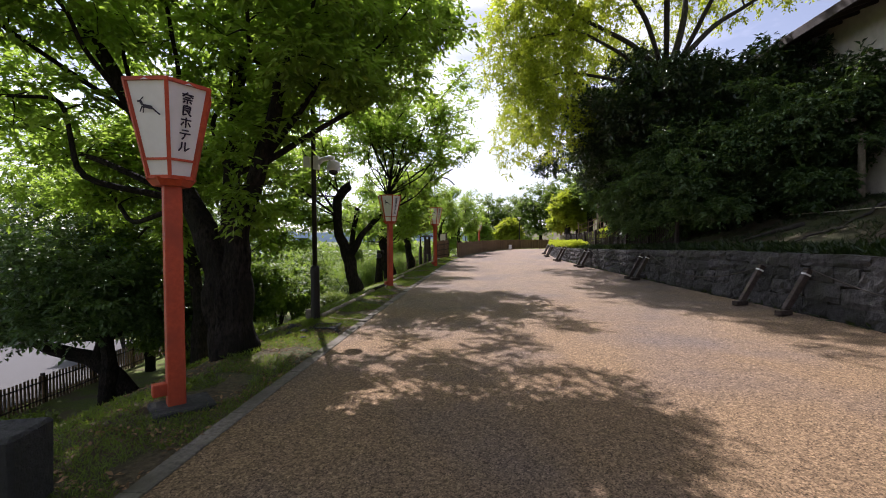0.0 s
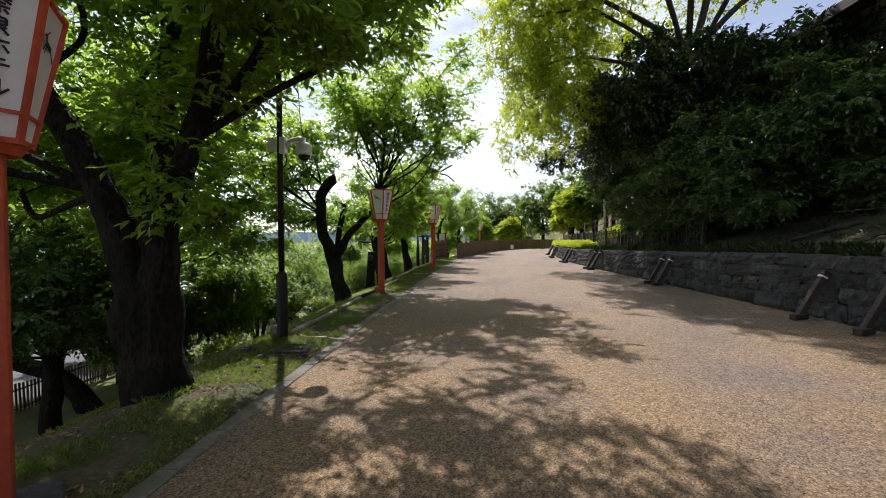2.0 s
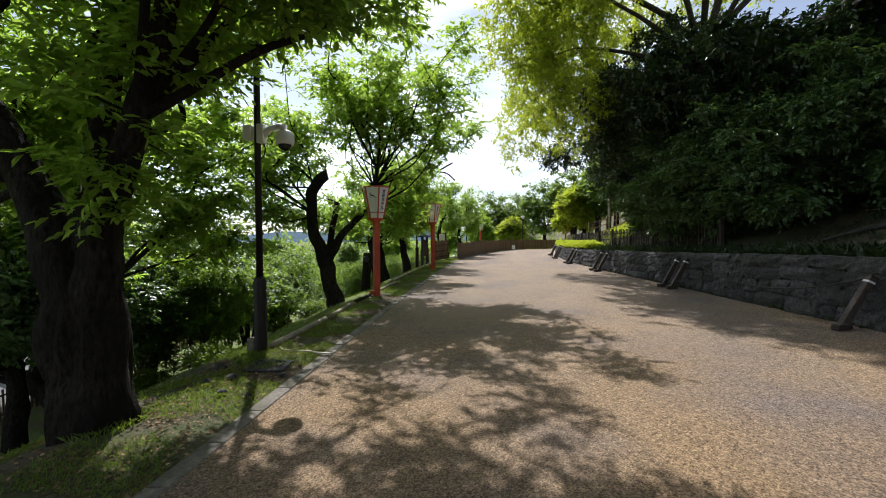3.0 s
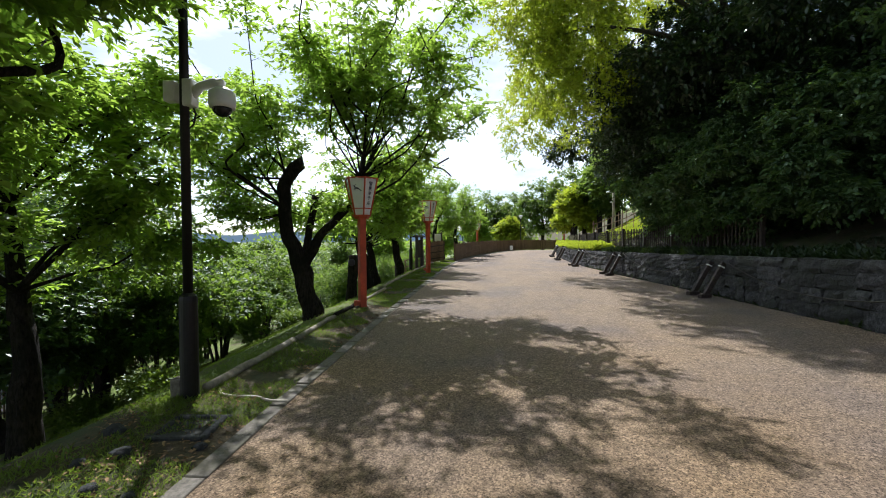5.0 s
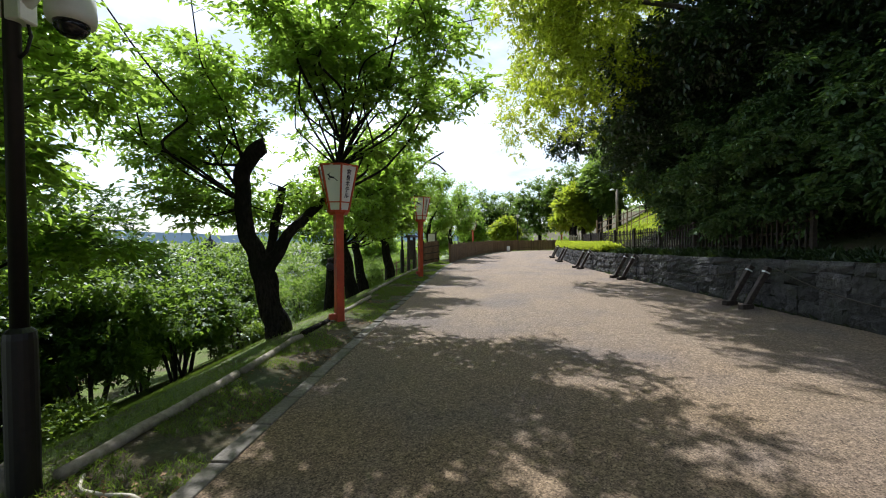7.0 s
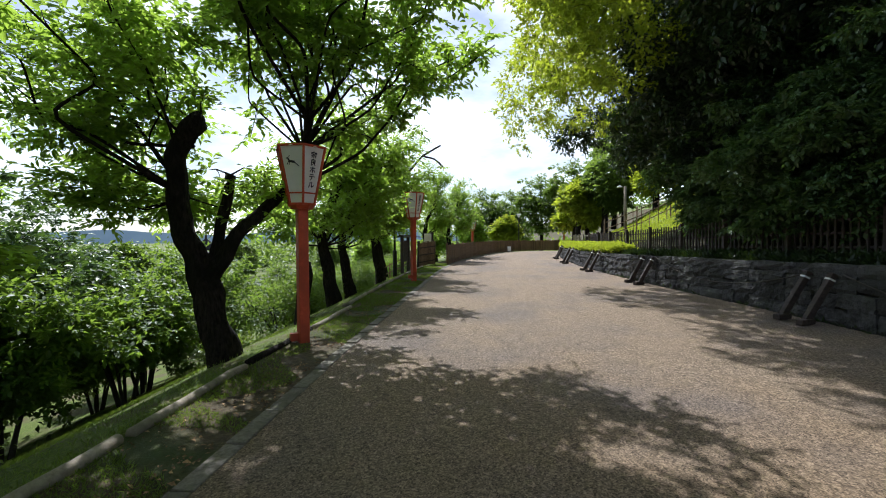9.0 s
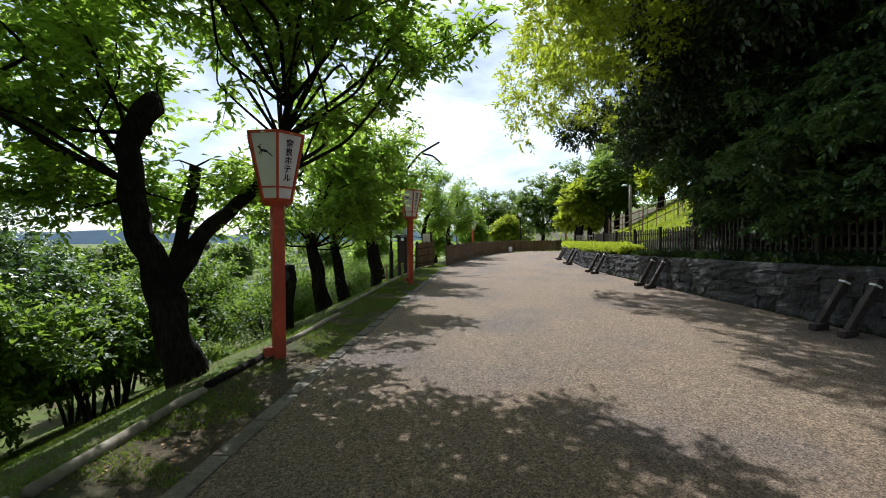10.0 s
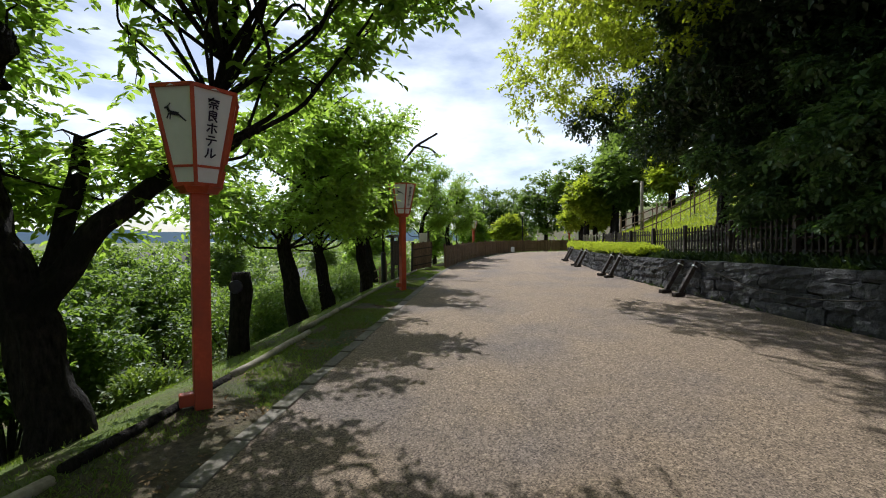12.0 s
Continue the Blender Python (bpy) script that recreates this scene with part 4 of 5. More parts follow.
# ---------- trees above the wall ----------
grow_tree("camphor_tree", "tall broad tree with bare grey boughs and yellow-green outer leaves", "tree", 7.4, 17.0, 1.9,
          [[(0, 0, -0.3, 0.3), (0, 0, 2.5, 0.22), (0.1, 0, 4.8, 0.19), (0.2, 0, 5.9, 0.17)],
           [(0.2, 0, 5.8, 0.12), (-1.2, 0.2, 7.2, 0.09), (-3.2, 0.4, 8.4, 0.06), (-5.0, 0.3, 8.8, 0.025)],
           [(0.2, 0, 5.9, 0.13), (0.8, 0, 8.0, 0.1), (1.0, 0.4, 10.0, 0.06), (0.8, 0.5, 12, 0.02)],
           [(0.2, 0, 5.9, 0.12), (1.8, 0, 7.6, 0.09), (3.8, 0, 8.8, 0.05), (5.4, 0, 9.4, 0.02)],
           [(0.1, 0, 4.9, 0.1), (-1.5, 0.8, 6.0, 0.07), (-3.4, 1.4, 6.6, 0.045), (-5.0, 1.6, 6.2, 0.02)],
           [(0.1, 0, 5.3, 0.1), (-1.6, -0.2, 6.6, 0.07), (-3.4, -0.6, 7.4, 0.045), (-5.2, -0.8, 7.0, 0.02)],
           [(0.1, 0, 5.6, 0.1), (-1.0, -1.0, 7.4, 0.08), (-2.4, -1.4, 9.2, 0.05), (-3.2, -1.5, 10.6, 0.02)],
           [(0.1, 0, 5.4, 0.1), (0.6, 2.0, 7.4, 0.08), (0.4, 4.0, 8.6, 0.03)],
           [(0.1, 0, 5.3, 0.09), (0.6, -2.0, 7.4, 0.07), (0.8, -3.6, 8.6, 0.03)],
           [(0.1, 0, 5.5, 0.1), (-1.0, -2.6, 7.8, 0.08), (-2.2, -4.6, 8.8, 0.05), (-2.8, -6.2, 9.2, 0.02)]],
          [(-4.6, 0.8, 7.4, 1.5, 2.6, 2.8), (-3.4, 0.2, 10.2, 2.4, 2.8, 1.6), (0.5, 0, 11.8, 3.6, 3.4, 1.4), (3.6, 0, 9.8, 2.6, 3.0, 1.4), (-0.5, 3.0, 9.4, 2.6, 2.0, 1.8), (-4.9, 1.2, 5.2, 1.0, 1.8, 1.5), (-5.2, 0.6, 8.4, 1.2, 2.2, 2.2), (-4.2, 0.4, 6.4, 1.3, 2.2, 1.8), (-3.0, -0.5, 8.6, 1.6, 2.0, 1.6), (-5.2, 5.2, 4.6, 1.0, 1.6, 1.5), (-4.2, 4.6, 5.8, 1.4, 1.8, 1.6), (-3.0, 6.4, 5.0, 1.5, 1.6, 1.4), (-5.9, 0.6, 7.0, 0.9, 1.8, 1.6), (-4.6, -3.2, 8.6, 1.5, 1.8, 1.0), (-3.6, -5.4, 9.0, 1.8, 1.8, 1.0), (-5.5, -2.2, 8.6, 0.9, 1.6, 0.8), (-3.8, 3.2, 6.5, 1.5, 1.6, 1.1), (-3.2, 1.8, 4.6, 1.2, 1.4, 0.9), (-1.4, -6.0, 9.4, 2.2, 2.0, 1.1), (-1.8, -3.2, 9.6, 2.0, 2.0, 1.2), (0.6, -7.4, 9.0, 2.0, 2.2, 1.1), (-2.5, 4.5, 8.6, 2.4, 2.4, 1.8), (-1.5, 7.5, 8.4, 2.4, 2.2, 1.6), (-3.0, -3.0, 9.2, 1.8, 2.0, 1.3)],
          4100, L_LIME, M_BARK_GREY, twigs=5, per_twig=7, twig_len=0.35, leaf_size=0.115, inner=0.7, seed=61, branch_r=0.03, branch_share=0.8, flat=0.8)
ever = []
for k, (x, y, z, blobs, n) in enumerate((
        (9.3, 25.5, 2.2, [(0, 0, 5.2, 3.7, 3.4, 3.7), (-1.6, -0.8, 3.6, 2.5, 2.4, 2.2), (0.5, -2.0, 4.2, 2.8, 2.4, 2.6)], 2700),
        (9.4, 20.8, 2.2, [(0, 0, 4.0, 3.0, 3.0, 2.6), (-0.5, -0.8, 2.8, 2.6, 2.4, 2.0), (-3.0, -1.0, 4.6, 1.7, 2.6, 1.8), (-2.6, -4.3, 4.4, 1.7, 2.4, 1.5)], 2600),
        (10.0, 15.4, 2.6, [(0, 0, 3.0, 1.7, 1.8, 1.7), (0.2, -1.2, 2.4, 1.5, 1.5, 1.3)], 1300),
        (9.6, 17.8, 2.6, [(0, 0, 3.4, 1.6, 1.6, 1.8), (-0.4, -0.6, 2.2, 1.4, 1.4, 1.2)], 900))):
    ever.append(grow_tree("evergreen_tree", "dense dark glossy evergreen tree above the stone wall", "tree", x, y, z,
              [[(0, 0, -0.3, 0.2), (0.1, 0, 1.5, 0.15), (0, 0.1, 3.2, 0.1), (0, 0, 5.0, 0.04)], [(0.05, 0, 1.3, 0.08), (-1.0, -0.5, 2.8, 0.05), (-1.6, -0.8, 3.6, 0.02)], [(0.05, 0, 1.5, 0.08), (1.0, -0.5, 2.8, 0.05), (1.6, 0.8, 3.6, 0.02)]],
              tufts(blobs, 60, 0.75, 170 + k, 0.7), n, L_EVER, M_BARK, twigs=5, per_twig=7, twig_len=0.36, leaf_size=0.17, inner=0.45, floor_z=(1.9, 0.6, 0.6, 0.6)[k], seed=70 + k, branch_share=0.2, width=0.5, flat=0.8))
for k, (x, y, z, s) in enumerate(((8.0, 18.9, 1.5, 1.05), (7.7, 16.4, 1.4, 1.15), (8.2, 13.9, 1.6, 1.15), (9.9, 12.9, 2.4, 1.0), (8.5, 17.8, 3.0, 1.25))):
    limbs = [[(0.1 * math.cos(a), 0.1 * math.sin(a), -0.2, 0.06), (0.5 * math.cos(a), 0.5 * math.sin(a), 0.9, 0.04), (1.2 * math.cos(a), 1.2 * math.sin(a), 2.2, 0.02)] for a in (0.5, 2.2, 3.4, 5.1)]
    grow_tree("overhanging_shrub", "large dark green layered shrub overhanging the stone wall", "shrub", x, y, z, limbs,
              tufts([(0, 0, 2.0 * s, 1.7 * s, 1.8 * s, 1.7 * s), (-0.8, 0.3, 1.3 * s, 1.1 * s, 1.3 * s, 1.0 * s), (0.4, -0.6, 2.6 * s, 1.4 * s, 1.4 * s, 1.3 * s), (-0.8, 0.2, 0.75 * s, 0.8 * s, 1.4 * s, 0.6 * s)], 70, 0.5, 180 + k, 0.4),
              1150, L_MAPLE, M_BARK, twigs=6, per_twig=9, twig_len=0.3, leaf_size=0.105, inner=0.3, droop=0.35, flat=0.35, fine=True, seed=80 + k, group="shrubs over the wall", branch_share=0.2)

# ---------- trees beyond the bend and behind the walker ----------
far = []
for k, (x, y, z, h, leaf) in enumerate(((9.5, 58, -0.6, 9.5, L_FAR), (5.2, 56, -0.6, 4.6, L_LIME), (1.5, 58, -0.8, 5.0, L_CHERRY), (13.0, 47, 2.2, 6.0, L_FAR))):
    far.append(grow_tree("far_tree", "broad green tree beyond the bend in the path", "tree", x, y, z,
              [[(0, 0, -0.5, 0.25), (0.1, 0, h * 0.35, 0.18), (-0.1, 0, h * 0.6, 0.1), (0, 0, h * 0.95, 0.03)], [(0, 0, h * 0.35, 0.1), (1.2, 0, h * 0.55, 0.06), (2.0, 0.3, h * 0.7, 0.02)], [(0, 0, h * 0.4, 0.1), (-1.2, 0, h * 0.6, 0.06), (-1.9, 0.3, h * 0.75, 0.02)]],
              [(0, 0, h * 0.78, h * 0.22, h * 0.22, h * 0.2), (h * 0.17, 0.3, h * 0.6, h * 0.17, h * 0.18, h * 0.13), (-h * 0.18, 0, h * 0.62, h * 0.18, h * 0.18, h * 0.13), (0.2, -0.8, h * 0.45, h * 0.2, h * 0.18, h * 0.13)],
              320, leaf, M_BARK, twigs=5, per_twig=6, twig_len=0.55, leaf_size=0.3, inner=0.5, seed=140 + k, branch_share=0.5, group="trees beyond the bend"))
for k, (x, y, z, j) in enumerate(((12.5, 55, 0.5, 0), (15, 50, 3.0, 0), (18, 44, 5.5, 3), (17, 36, 5.5, 0), (20, 30, 6.5, 3), (-2.5, 52, -1.6, 2), (-6.5, 40, -2.9, 2), (3.0, 64, -1.5, 0), (7.0, 66, -1.5, 0), (-9, 62, -4, 2), (-24, 32, -4.5, 3), (-29, 44, -4.5, 3), (-22, 50, -4.5, 3), (-36, 36, -5, 3), (-30, 62, -5, 3), (-40, 52, -5, 3), (-27, 20, -4.5, 3), (-34, 24, -4.5, 0), (-18, 66, -5, 3), (-12, 72, -5, 3), (22, 22, 5.0, 0), (10.0, 44.5, 1.7, 1), (11.8, 43.0, 2.2, 3), (12.2, 49, 1.2, 1), (14.5, 46, 2.6, 0), (10.6, 47.5, 1.2, 1), (14.5, 40, 3.6, 1))):
    copy_thing(far[j], pose(x, y, z, 0, 0, 53 * k))
# unseen copies beside and behind the walker, added to block skylight
copy_thing(OLD_CHERRY, pose(-3.6, -4.5, -0.1, 0, 0, 120))
copy_thing(ever[2], pose(9.0, -4.0, 2.0, 0, 0, 90))
copy_thing(ever[2], pose(9.2, 1.0, 2.0, 0, 0, 200))
copy_thing(ever[0], pose(2.0, -20.0, 0.0, 0, 0, 130))


# ---------- street furniture ----------
def lamp_post(x, y, z, h, camera_dome=False):
    root = thing("lamp_post", "dark brown steel lamp post with a roofed lantern head", "street lamp", "lamp posts along the path", x, y, z)
    part("sleeve", lathe([(0.085, -0.1), (0.085, 1.02), (0.078, 1.06), (0.05, 1.09)], 20), M_POLE, root, smooth=False)
    part("pole", lathe([(0.046, 1.05), (0.042, h - 0.35), (0.042, h - 0.3)], 16), M_POLE, root, smooth=True)
    part("bracket", lathe([(0.03, h - 0.32), (0.11, h - 0.3), (0.12, h - 0.26)], 16), M_POLE, root)
    part("lamp_glass", lathe([(0.10, h - 0.26), (0.15, h - 0.02), (0.15, h)], 8), M_FROST, root, "frosted glass lamp body")
    for a in range(0, 360, 90):
        c, s = math.cos(radians(a)), math.sin(radians(a))
        part("lamp_bar", box((0.015, 0.015, 0.28), Matrix.Translation((0.135 * c, 0.135 * s, h - 0.13)), 0.0), M_POLE, root)
    part("roof", lathe([(0.25, h), (0.25, h + 0.02), (0.10, h + 0.11), (0.03, h + 0.14)], 8), M_POLE, root)
    if camera_dome:
        part("junction_box", box((0.12, 0.1, 0.2), pose(-0.13, 0, 3.08), 0.01), M_WHITE, root, "pale grey junction box")
        part("clamp", box((0.1, 0.12, 0.26), pose(0.06, 0, 3.06), 0.008), M_WHITE, root)
        v, f = [], []
        tube([(0.08, 0, 3.05), (0.18, -0.02, 3.12), (0.32, -0.03, 3.15), (0.4, -0.03, 3.12)], [0.05, 0.045, 0.045, 0.06], 10, v, f)
        arm = put("arm", mesh_from("arm", v, f, M_WHITE, True), root, "white bracket arm")
        part("dome_housing", lathe([(0.115, 2.9), (0.125, 2.94), (0.12, 3.05), (0.07, 3.09)], 24, Matrix.Translation((0.4, -0.03, 0))), M_WHITE, root, "white dome camera housing", True)
        part("dome", lathe([(0.015, 2.815), (0.055, 2.83), (0.085, 2.865), (0.09, 2.91)], 24, Matrix.Translation((0.4, -0.03, 0))), M_GLASS_DARK, root, "smoked camera dome", True)
        v, f = [], []
        tube([(0.07, 0.03, 2.94), (0.1, 0.02, 2.86), (0.09, 0.0, 2.76), (0.045, 0, 2.72)], [0.01] * 4, 6, v, f)
        put("cable", mesh_from("cable", v, f, M_POLE, True), root)
        part("service_box", box((0.11, 0.13, 0.22), pose(-0.13, 0.03, 0.12), 0.01), M_KERB, root, "small grey service box")
    return root


lamp_post(-2.97, 8.19, -0.02, 4.55, True)
lamp_post(-2.75, 24.6, 0.1, 4.75)
lamp_post(-0.3, 44.0, 0.1, 4.5)


def tall_lamp(x, y, z, h):
    root = thing("tall_lamp", "slim grey street lamp with a flared head", "street lamp", "slim lamps", x, y, z)
    part("pole", lathe([(0.06, -0.3), (0.05, h - 0.3)], 12), M_POLE, root)
    part("head", lathe([(0.06, h - 0.3), (0.22, h - 0.02), (0.24, h), (0.1, h + 0.06)], 12), M_FROST, root, "pale flared lamp head")
    return root


tall_lamp(6.0, 51.5, 0.2, 3.9)


def wood_lamp(x, y, z, h):
    root = thing("wooden_lamp_pole", "weathered round wooden pole with a small hooded lamp", "street lamp", "", x, y, z)
    part("pole", lathe([(0.085, -0.3), (0.08, h * 0.5), (0.075, h)], 14), M_WOOD_GREY, root, smooth=True)
    v, f = [], []
    tube([(0, 0, h - 0.08), (-0.15, -0.02, h - 0.02), (-0.3, -0.03, h)], [0.02, 0.02, 0.02], 8, v, f)
    put("arm", mesh_from("arm", v, f, M_POLE), root)
    part("hood", lathe([(0.16, 0), (0.14, 0.05), (0.05, 0.1)], 14, pose(-0.34, -0.03, h - 0.05)), M_WHITE, root, "pale lamp hood")
    return root


wood_lamp(10.2, 11.9, 2.55, 2.05)
wood_lamp(9.8, 33.5, 2.3, 2.4)


def notice(x, y, z, rz):
    root = thing("roofed_notice_frame", "dark timber posts under a little roof", "notice frame", "", x, y, z, rz)
    for dx in (-0.28, 0.28):
        part("post", box((0.11, 0.11, 1.65), pose(dx, 0, 0.75)), M_WOOD_DARK, root)
    part("board", box((0.46, 0.05, 0.9), pose(0, 0, 1.0)), M_WOOD_DARK, root)
    for s in (-1, 1):
        part("roof_board", box((0.95, 0.22, 0.03), pose(0, 0.09 * s, 1.63, -24 * s)), M_WOOD_DARK, root)
    return root


notice(-2.45, 25.6, 0.12, 70)


def sign(x, y, z, rz):
    root = thing("information_sign", "white sign panel on a dark timber post", "sign", "", x, y, z, rz)
    part("post", box((0.1, 0.1, 1.9), pose(0.22, 0.02, 0.9)), M_WOOD_DARK, root)
    part("panel", box((0.36, 0.03, 0.62), pose(-0.02, -0.04, 1.45)), M_PANEL, root, "white panel with a pale blue picture")
    return root


sign(-1.75, 29.6, 0.15, 15)


def marker(x, y):
    root = thing("white_marker", "small white marker board standing before the fence", "marker", "", x, y, float(road_z(x, y)))
    part("board", box((0.3, 0.04, 0.42), pose(0, 0, 0.3, -8), 0.01), M_PANEL, root)
    for dx in (-0.12, 0.12):
        part("leg", box((0.03, 0.03, 0.24), pose(dx, 0, 0.08), 0.0), M_POLE, root)


marker(4.4, 46.2)


# ---------- fences ----------
def fence(name, label, pts, height, spacing, slat, post_every, rails, mat_slat, mat_post, post_size, group="", zfun=None, rail_size=(0.03, 0.045), back=0.0, max_parts=300):
    """Posts, rails and slats along a polyline of (x, y)."""
    root = thing(name, label, "fence", group, pts[0][0], pts[0][1], 0)
    o = Vector((pts[0][0], pts[0][1], 0))
    seg = [(np.array(a), np.array(b)) for a, b in zip(pts, pts[1:])]
    L = [np.linalg.norm(b - a) for a, b in seg]
    total = sum(L)

    def at(s):
        for (a, b), l in zip(seg, L):
            if s <= l or b is seg[-1][1]:
                q = a + (b - a) * (s / l)
                return q, (b - a) / l
            s -= l

    sl = box((slat[0], slat[1], 1.0), None, 0.0)
    me_slat = bpy.data.meshes.new("slat")
    sl.to_mesh(me_slat)
    sl.free()
    me_slat.materials.append(mat_slat)
    po = box((post_size, post_size, 1.0), None, 0.006)
    me_post = bpy.data.meshes.new("post")
    po.to_mesh(me_post)
    po.free()
    me_post.materials.append(mat_post)
    r = np.random.default_rng(len(pts) + int(total * 10))

    def stand(me, nm, s, h, off, low, sink=0.0):
        q, t = at(s)
        z = float(zfun(q[0], q[1]))
        nrm = np.array([-t[1], t[0]])
        q = q + nrm * off
        ob = put(nm, me, root)
        ob.matrix_basis = Matrix.Translation(Vector((q[0], q[1], z + low + h / 2)) - o) @ Matrix.Rotation(math.atan2(t[1], t[0]), 4, "Z") @ pose(0, 0, 0, r.normal(0, 0.7), r.normal(0, 0.9), r.normal(0, 2)) @ Matrix.Diagonal((1, 1, h, 1))

    n = int(total / spacing)
    for i in range(min(n, max_parts)):
        stand(me_slat, "slat", (i + 0.5) * spacing, height * (1 + r.normal(0, 0.02)), 0.0, 0.03)
    for i in range(int(total / post_every) + 1):
        stand(me_post, "post", min(i * post_every, total - 0.01), height * 1.12 + 0.2, 0.05, -0.2)
    for h in rails:
        step = 2.0
        s = 0.0
        while s < total - 0.05:
            e = min(s + step, total)
            (q0, t0), (q1, t1) = at(s), at(e - 1e-4)
            a = Vector((q0[0], q0[1], float(zfun(*q0)) + h)) - o
            b = Vector((q1[0], q1[1], float(zfun(*q1)) + h)) - o
            d = b - a
            m = Matrix.Translation((a + b) / 2 + Vector((t0[1], -t0[0], 0)) * (slat[1] / 2 + 0.016)) @ d.to_track_quat("X", "Z").to_matrix().to_4x4()
            part("rail", box((d.length + 0.005, rail_size[0], rail_size[1]), m, 0.0), mat_post, root)
            s = e
    return root


def near_ground(x, y):
    return ground_z(x, y)


fence("boarded_fence", "brown boarded fence curving along the bend", [(-0.7, 29.3), (0.0, 34.0), (1.2, 39.5), (2.9, 45.0), (5.2, 49.3), (7.6, 50.6), (10.2, 51.6), (13.5, 52.5)], 1.0, 0.105, (0.095, 0.02), 1.8, (0.3, 0.75, 0.98), M_WOOD_BROWN, M_WOOD_BROWN, 0.09, zfun=lambda x, y: road_z(x, y) - 0.02)
fence("bamboo_panel", "short woven bamboo screen at the head of the steps", [(-2.1, 28.3), (-1.35, 29.4)], 1.15, 0.05, (0.045, 0.03), 1.2, (0.25, 0.6, 0.95), M_WOOD_BROWN, M_WOOD_DARK, 0.09, zfun=near_ground)
fence("step_handrail", "low timber handrail going down the bank", [(-2.3, 26.3), (-3.4, 27.6), (-5.0, 28.6)], 0.8, 0.5, (0.05, 0.05), 1.2, (0.4, 0.75), M_WOOD_BROWN, M_WOOD_BROWN, 0.08, zfun=near_ground)
fence("wall_top_fence", "dark slatted timber fence on the bank above the wall", [(wall_x(y) + 0.95, y) for y in (14.5, 18.0, 22.0, 26.0, 30.5)], 0.74, 0.15, (0.04, 0.03), 2.0, (0.12, 0.38, 0.62), M_WOOD_DARK, M_WOOD_DARK, 0.09, zfun=near_ground)
fence("pale_rail_fence", "pale weathered rail fence beyond the hedge", [(wall_x(y) + 1.0, y) for y in (30.7, 34, 38, 42)], 0.7, 0.9, (0.05, 0.05), 1.8, (0.35, 0.68), M_WOOD_GREY, M_WOOD_GREY, 0.08, zfun=near_ground)
fence("slope_handrail", "thin bamboo handrail climbing the grass slope", [(7.7, 30.8), (9.5, 31.0), (11.5, 31.0), (14.0, 31.0)], 1.25, 0.45, (0.03, 0.03), 1.8, (0.45, 0.85, 1.2), M_WOOD_BROWN, M_WOOD_BROWN, 0.06, zfun=near_ground)
fence("street_fence", "brown picket fence along the lower street", [(-14.6, 8.0), (-14.7, 20.0), (-14.4, 27.0), (-13.6, 34.0)], 0.95, 0.125, (0.06, 0.03), 2.0, (0.2, 0.8), M_WOOD_BROWN, M_WOOD_DARK, 0.1, zfun=near_ground)
fence("street_rail", "dark metal guard rail across the lower street", [(-27.0, 27.0), (-23.0, 34.0), (-17.0, 40.0)], 0.8, 1.0, (0.04, 0.04), 2.0, (0.4, 0.78), M_WHITE, M_WHITE, 0.06, zfun=near_ground)


# ---------- leaning posts and rope at the wall ----------
def leaning_post(y, dark=M_WOOD_DARK):
    x = float(wall_x(y))
    z = float(road_z(x, y))
    root = thing("leaning_post", "dark timber barrier post leaning on the stone wall", "barrier post", "barrier posts", x - 0.44, y, z)
    m = pose(0.19, 0.0, 0.40, 3, 27, 0)
    part("shaft", box((0.10, 0.10, 0.94), m, 0.008), M_WOOD_DARK, root)
    part("strap", box((0.106, 0.106, 0.03), m @ pose(0, 0, 0.37), 0.002), M_WHITE, root, "pale metal strap")
    part("cap", box((0.12, 0.12, 0.03), m @ pose(0, 0, 0.46), 0.006), M_WOOD_DARK, root)
    part("cross_foot", box((0.34, 0.11, 0.09), pose(-0.02, -0.02, 0.05, 0, 0, 24), 0.008), M_WOOD_DARK, root)
    return root


POSTS = (8.1, 9.27, 14.42, 14.9, 20.2, 20.85, 24.8, 25.6, 29.6, 30.6, 34.0, 35.0)
for y in POSTS:
    leaning_post(y)


def rope(y0, y1, sag):
    v, f = [], []
    pts = []
    for i in range(25):
        t = i / 24
        y = y0 + (y1 - y0) * t
        pts.append((wall_x(y) - 0.05 - 0.06 * math.sin(math.pi * t), y, float(road_z(wall_x(y), y)) + 0.82 - sag * 4 * t * (1 - t)))
    o = np.array(pts[0])
    tube([np.array(p) - o for p in pts], [0.011] * 25, 6, v, f)
    ob = put("barrier_rope", mesh_from("barrier_rope", v, f, M_ROPE, True))
    ob.location = o
    return tagged(ob, "dark rope sagging along the stone wall between posts", "rope", "barrier ropes")


for a, b, s in ((2.0, 8.0, 0.4), (9.2, 14.2, 0.42), (14.8, 20.0, 0.42), (20.8, 24.7, 0.3), (25.7, 29.5, 0.3)):
    rope(a, b, s)


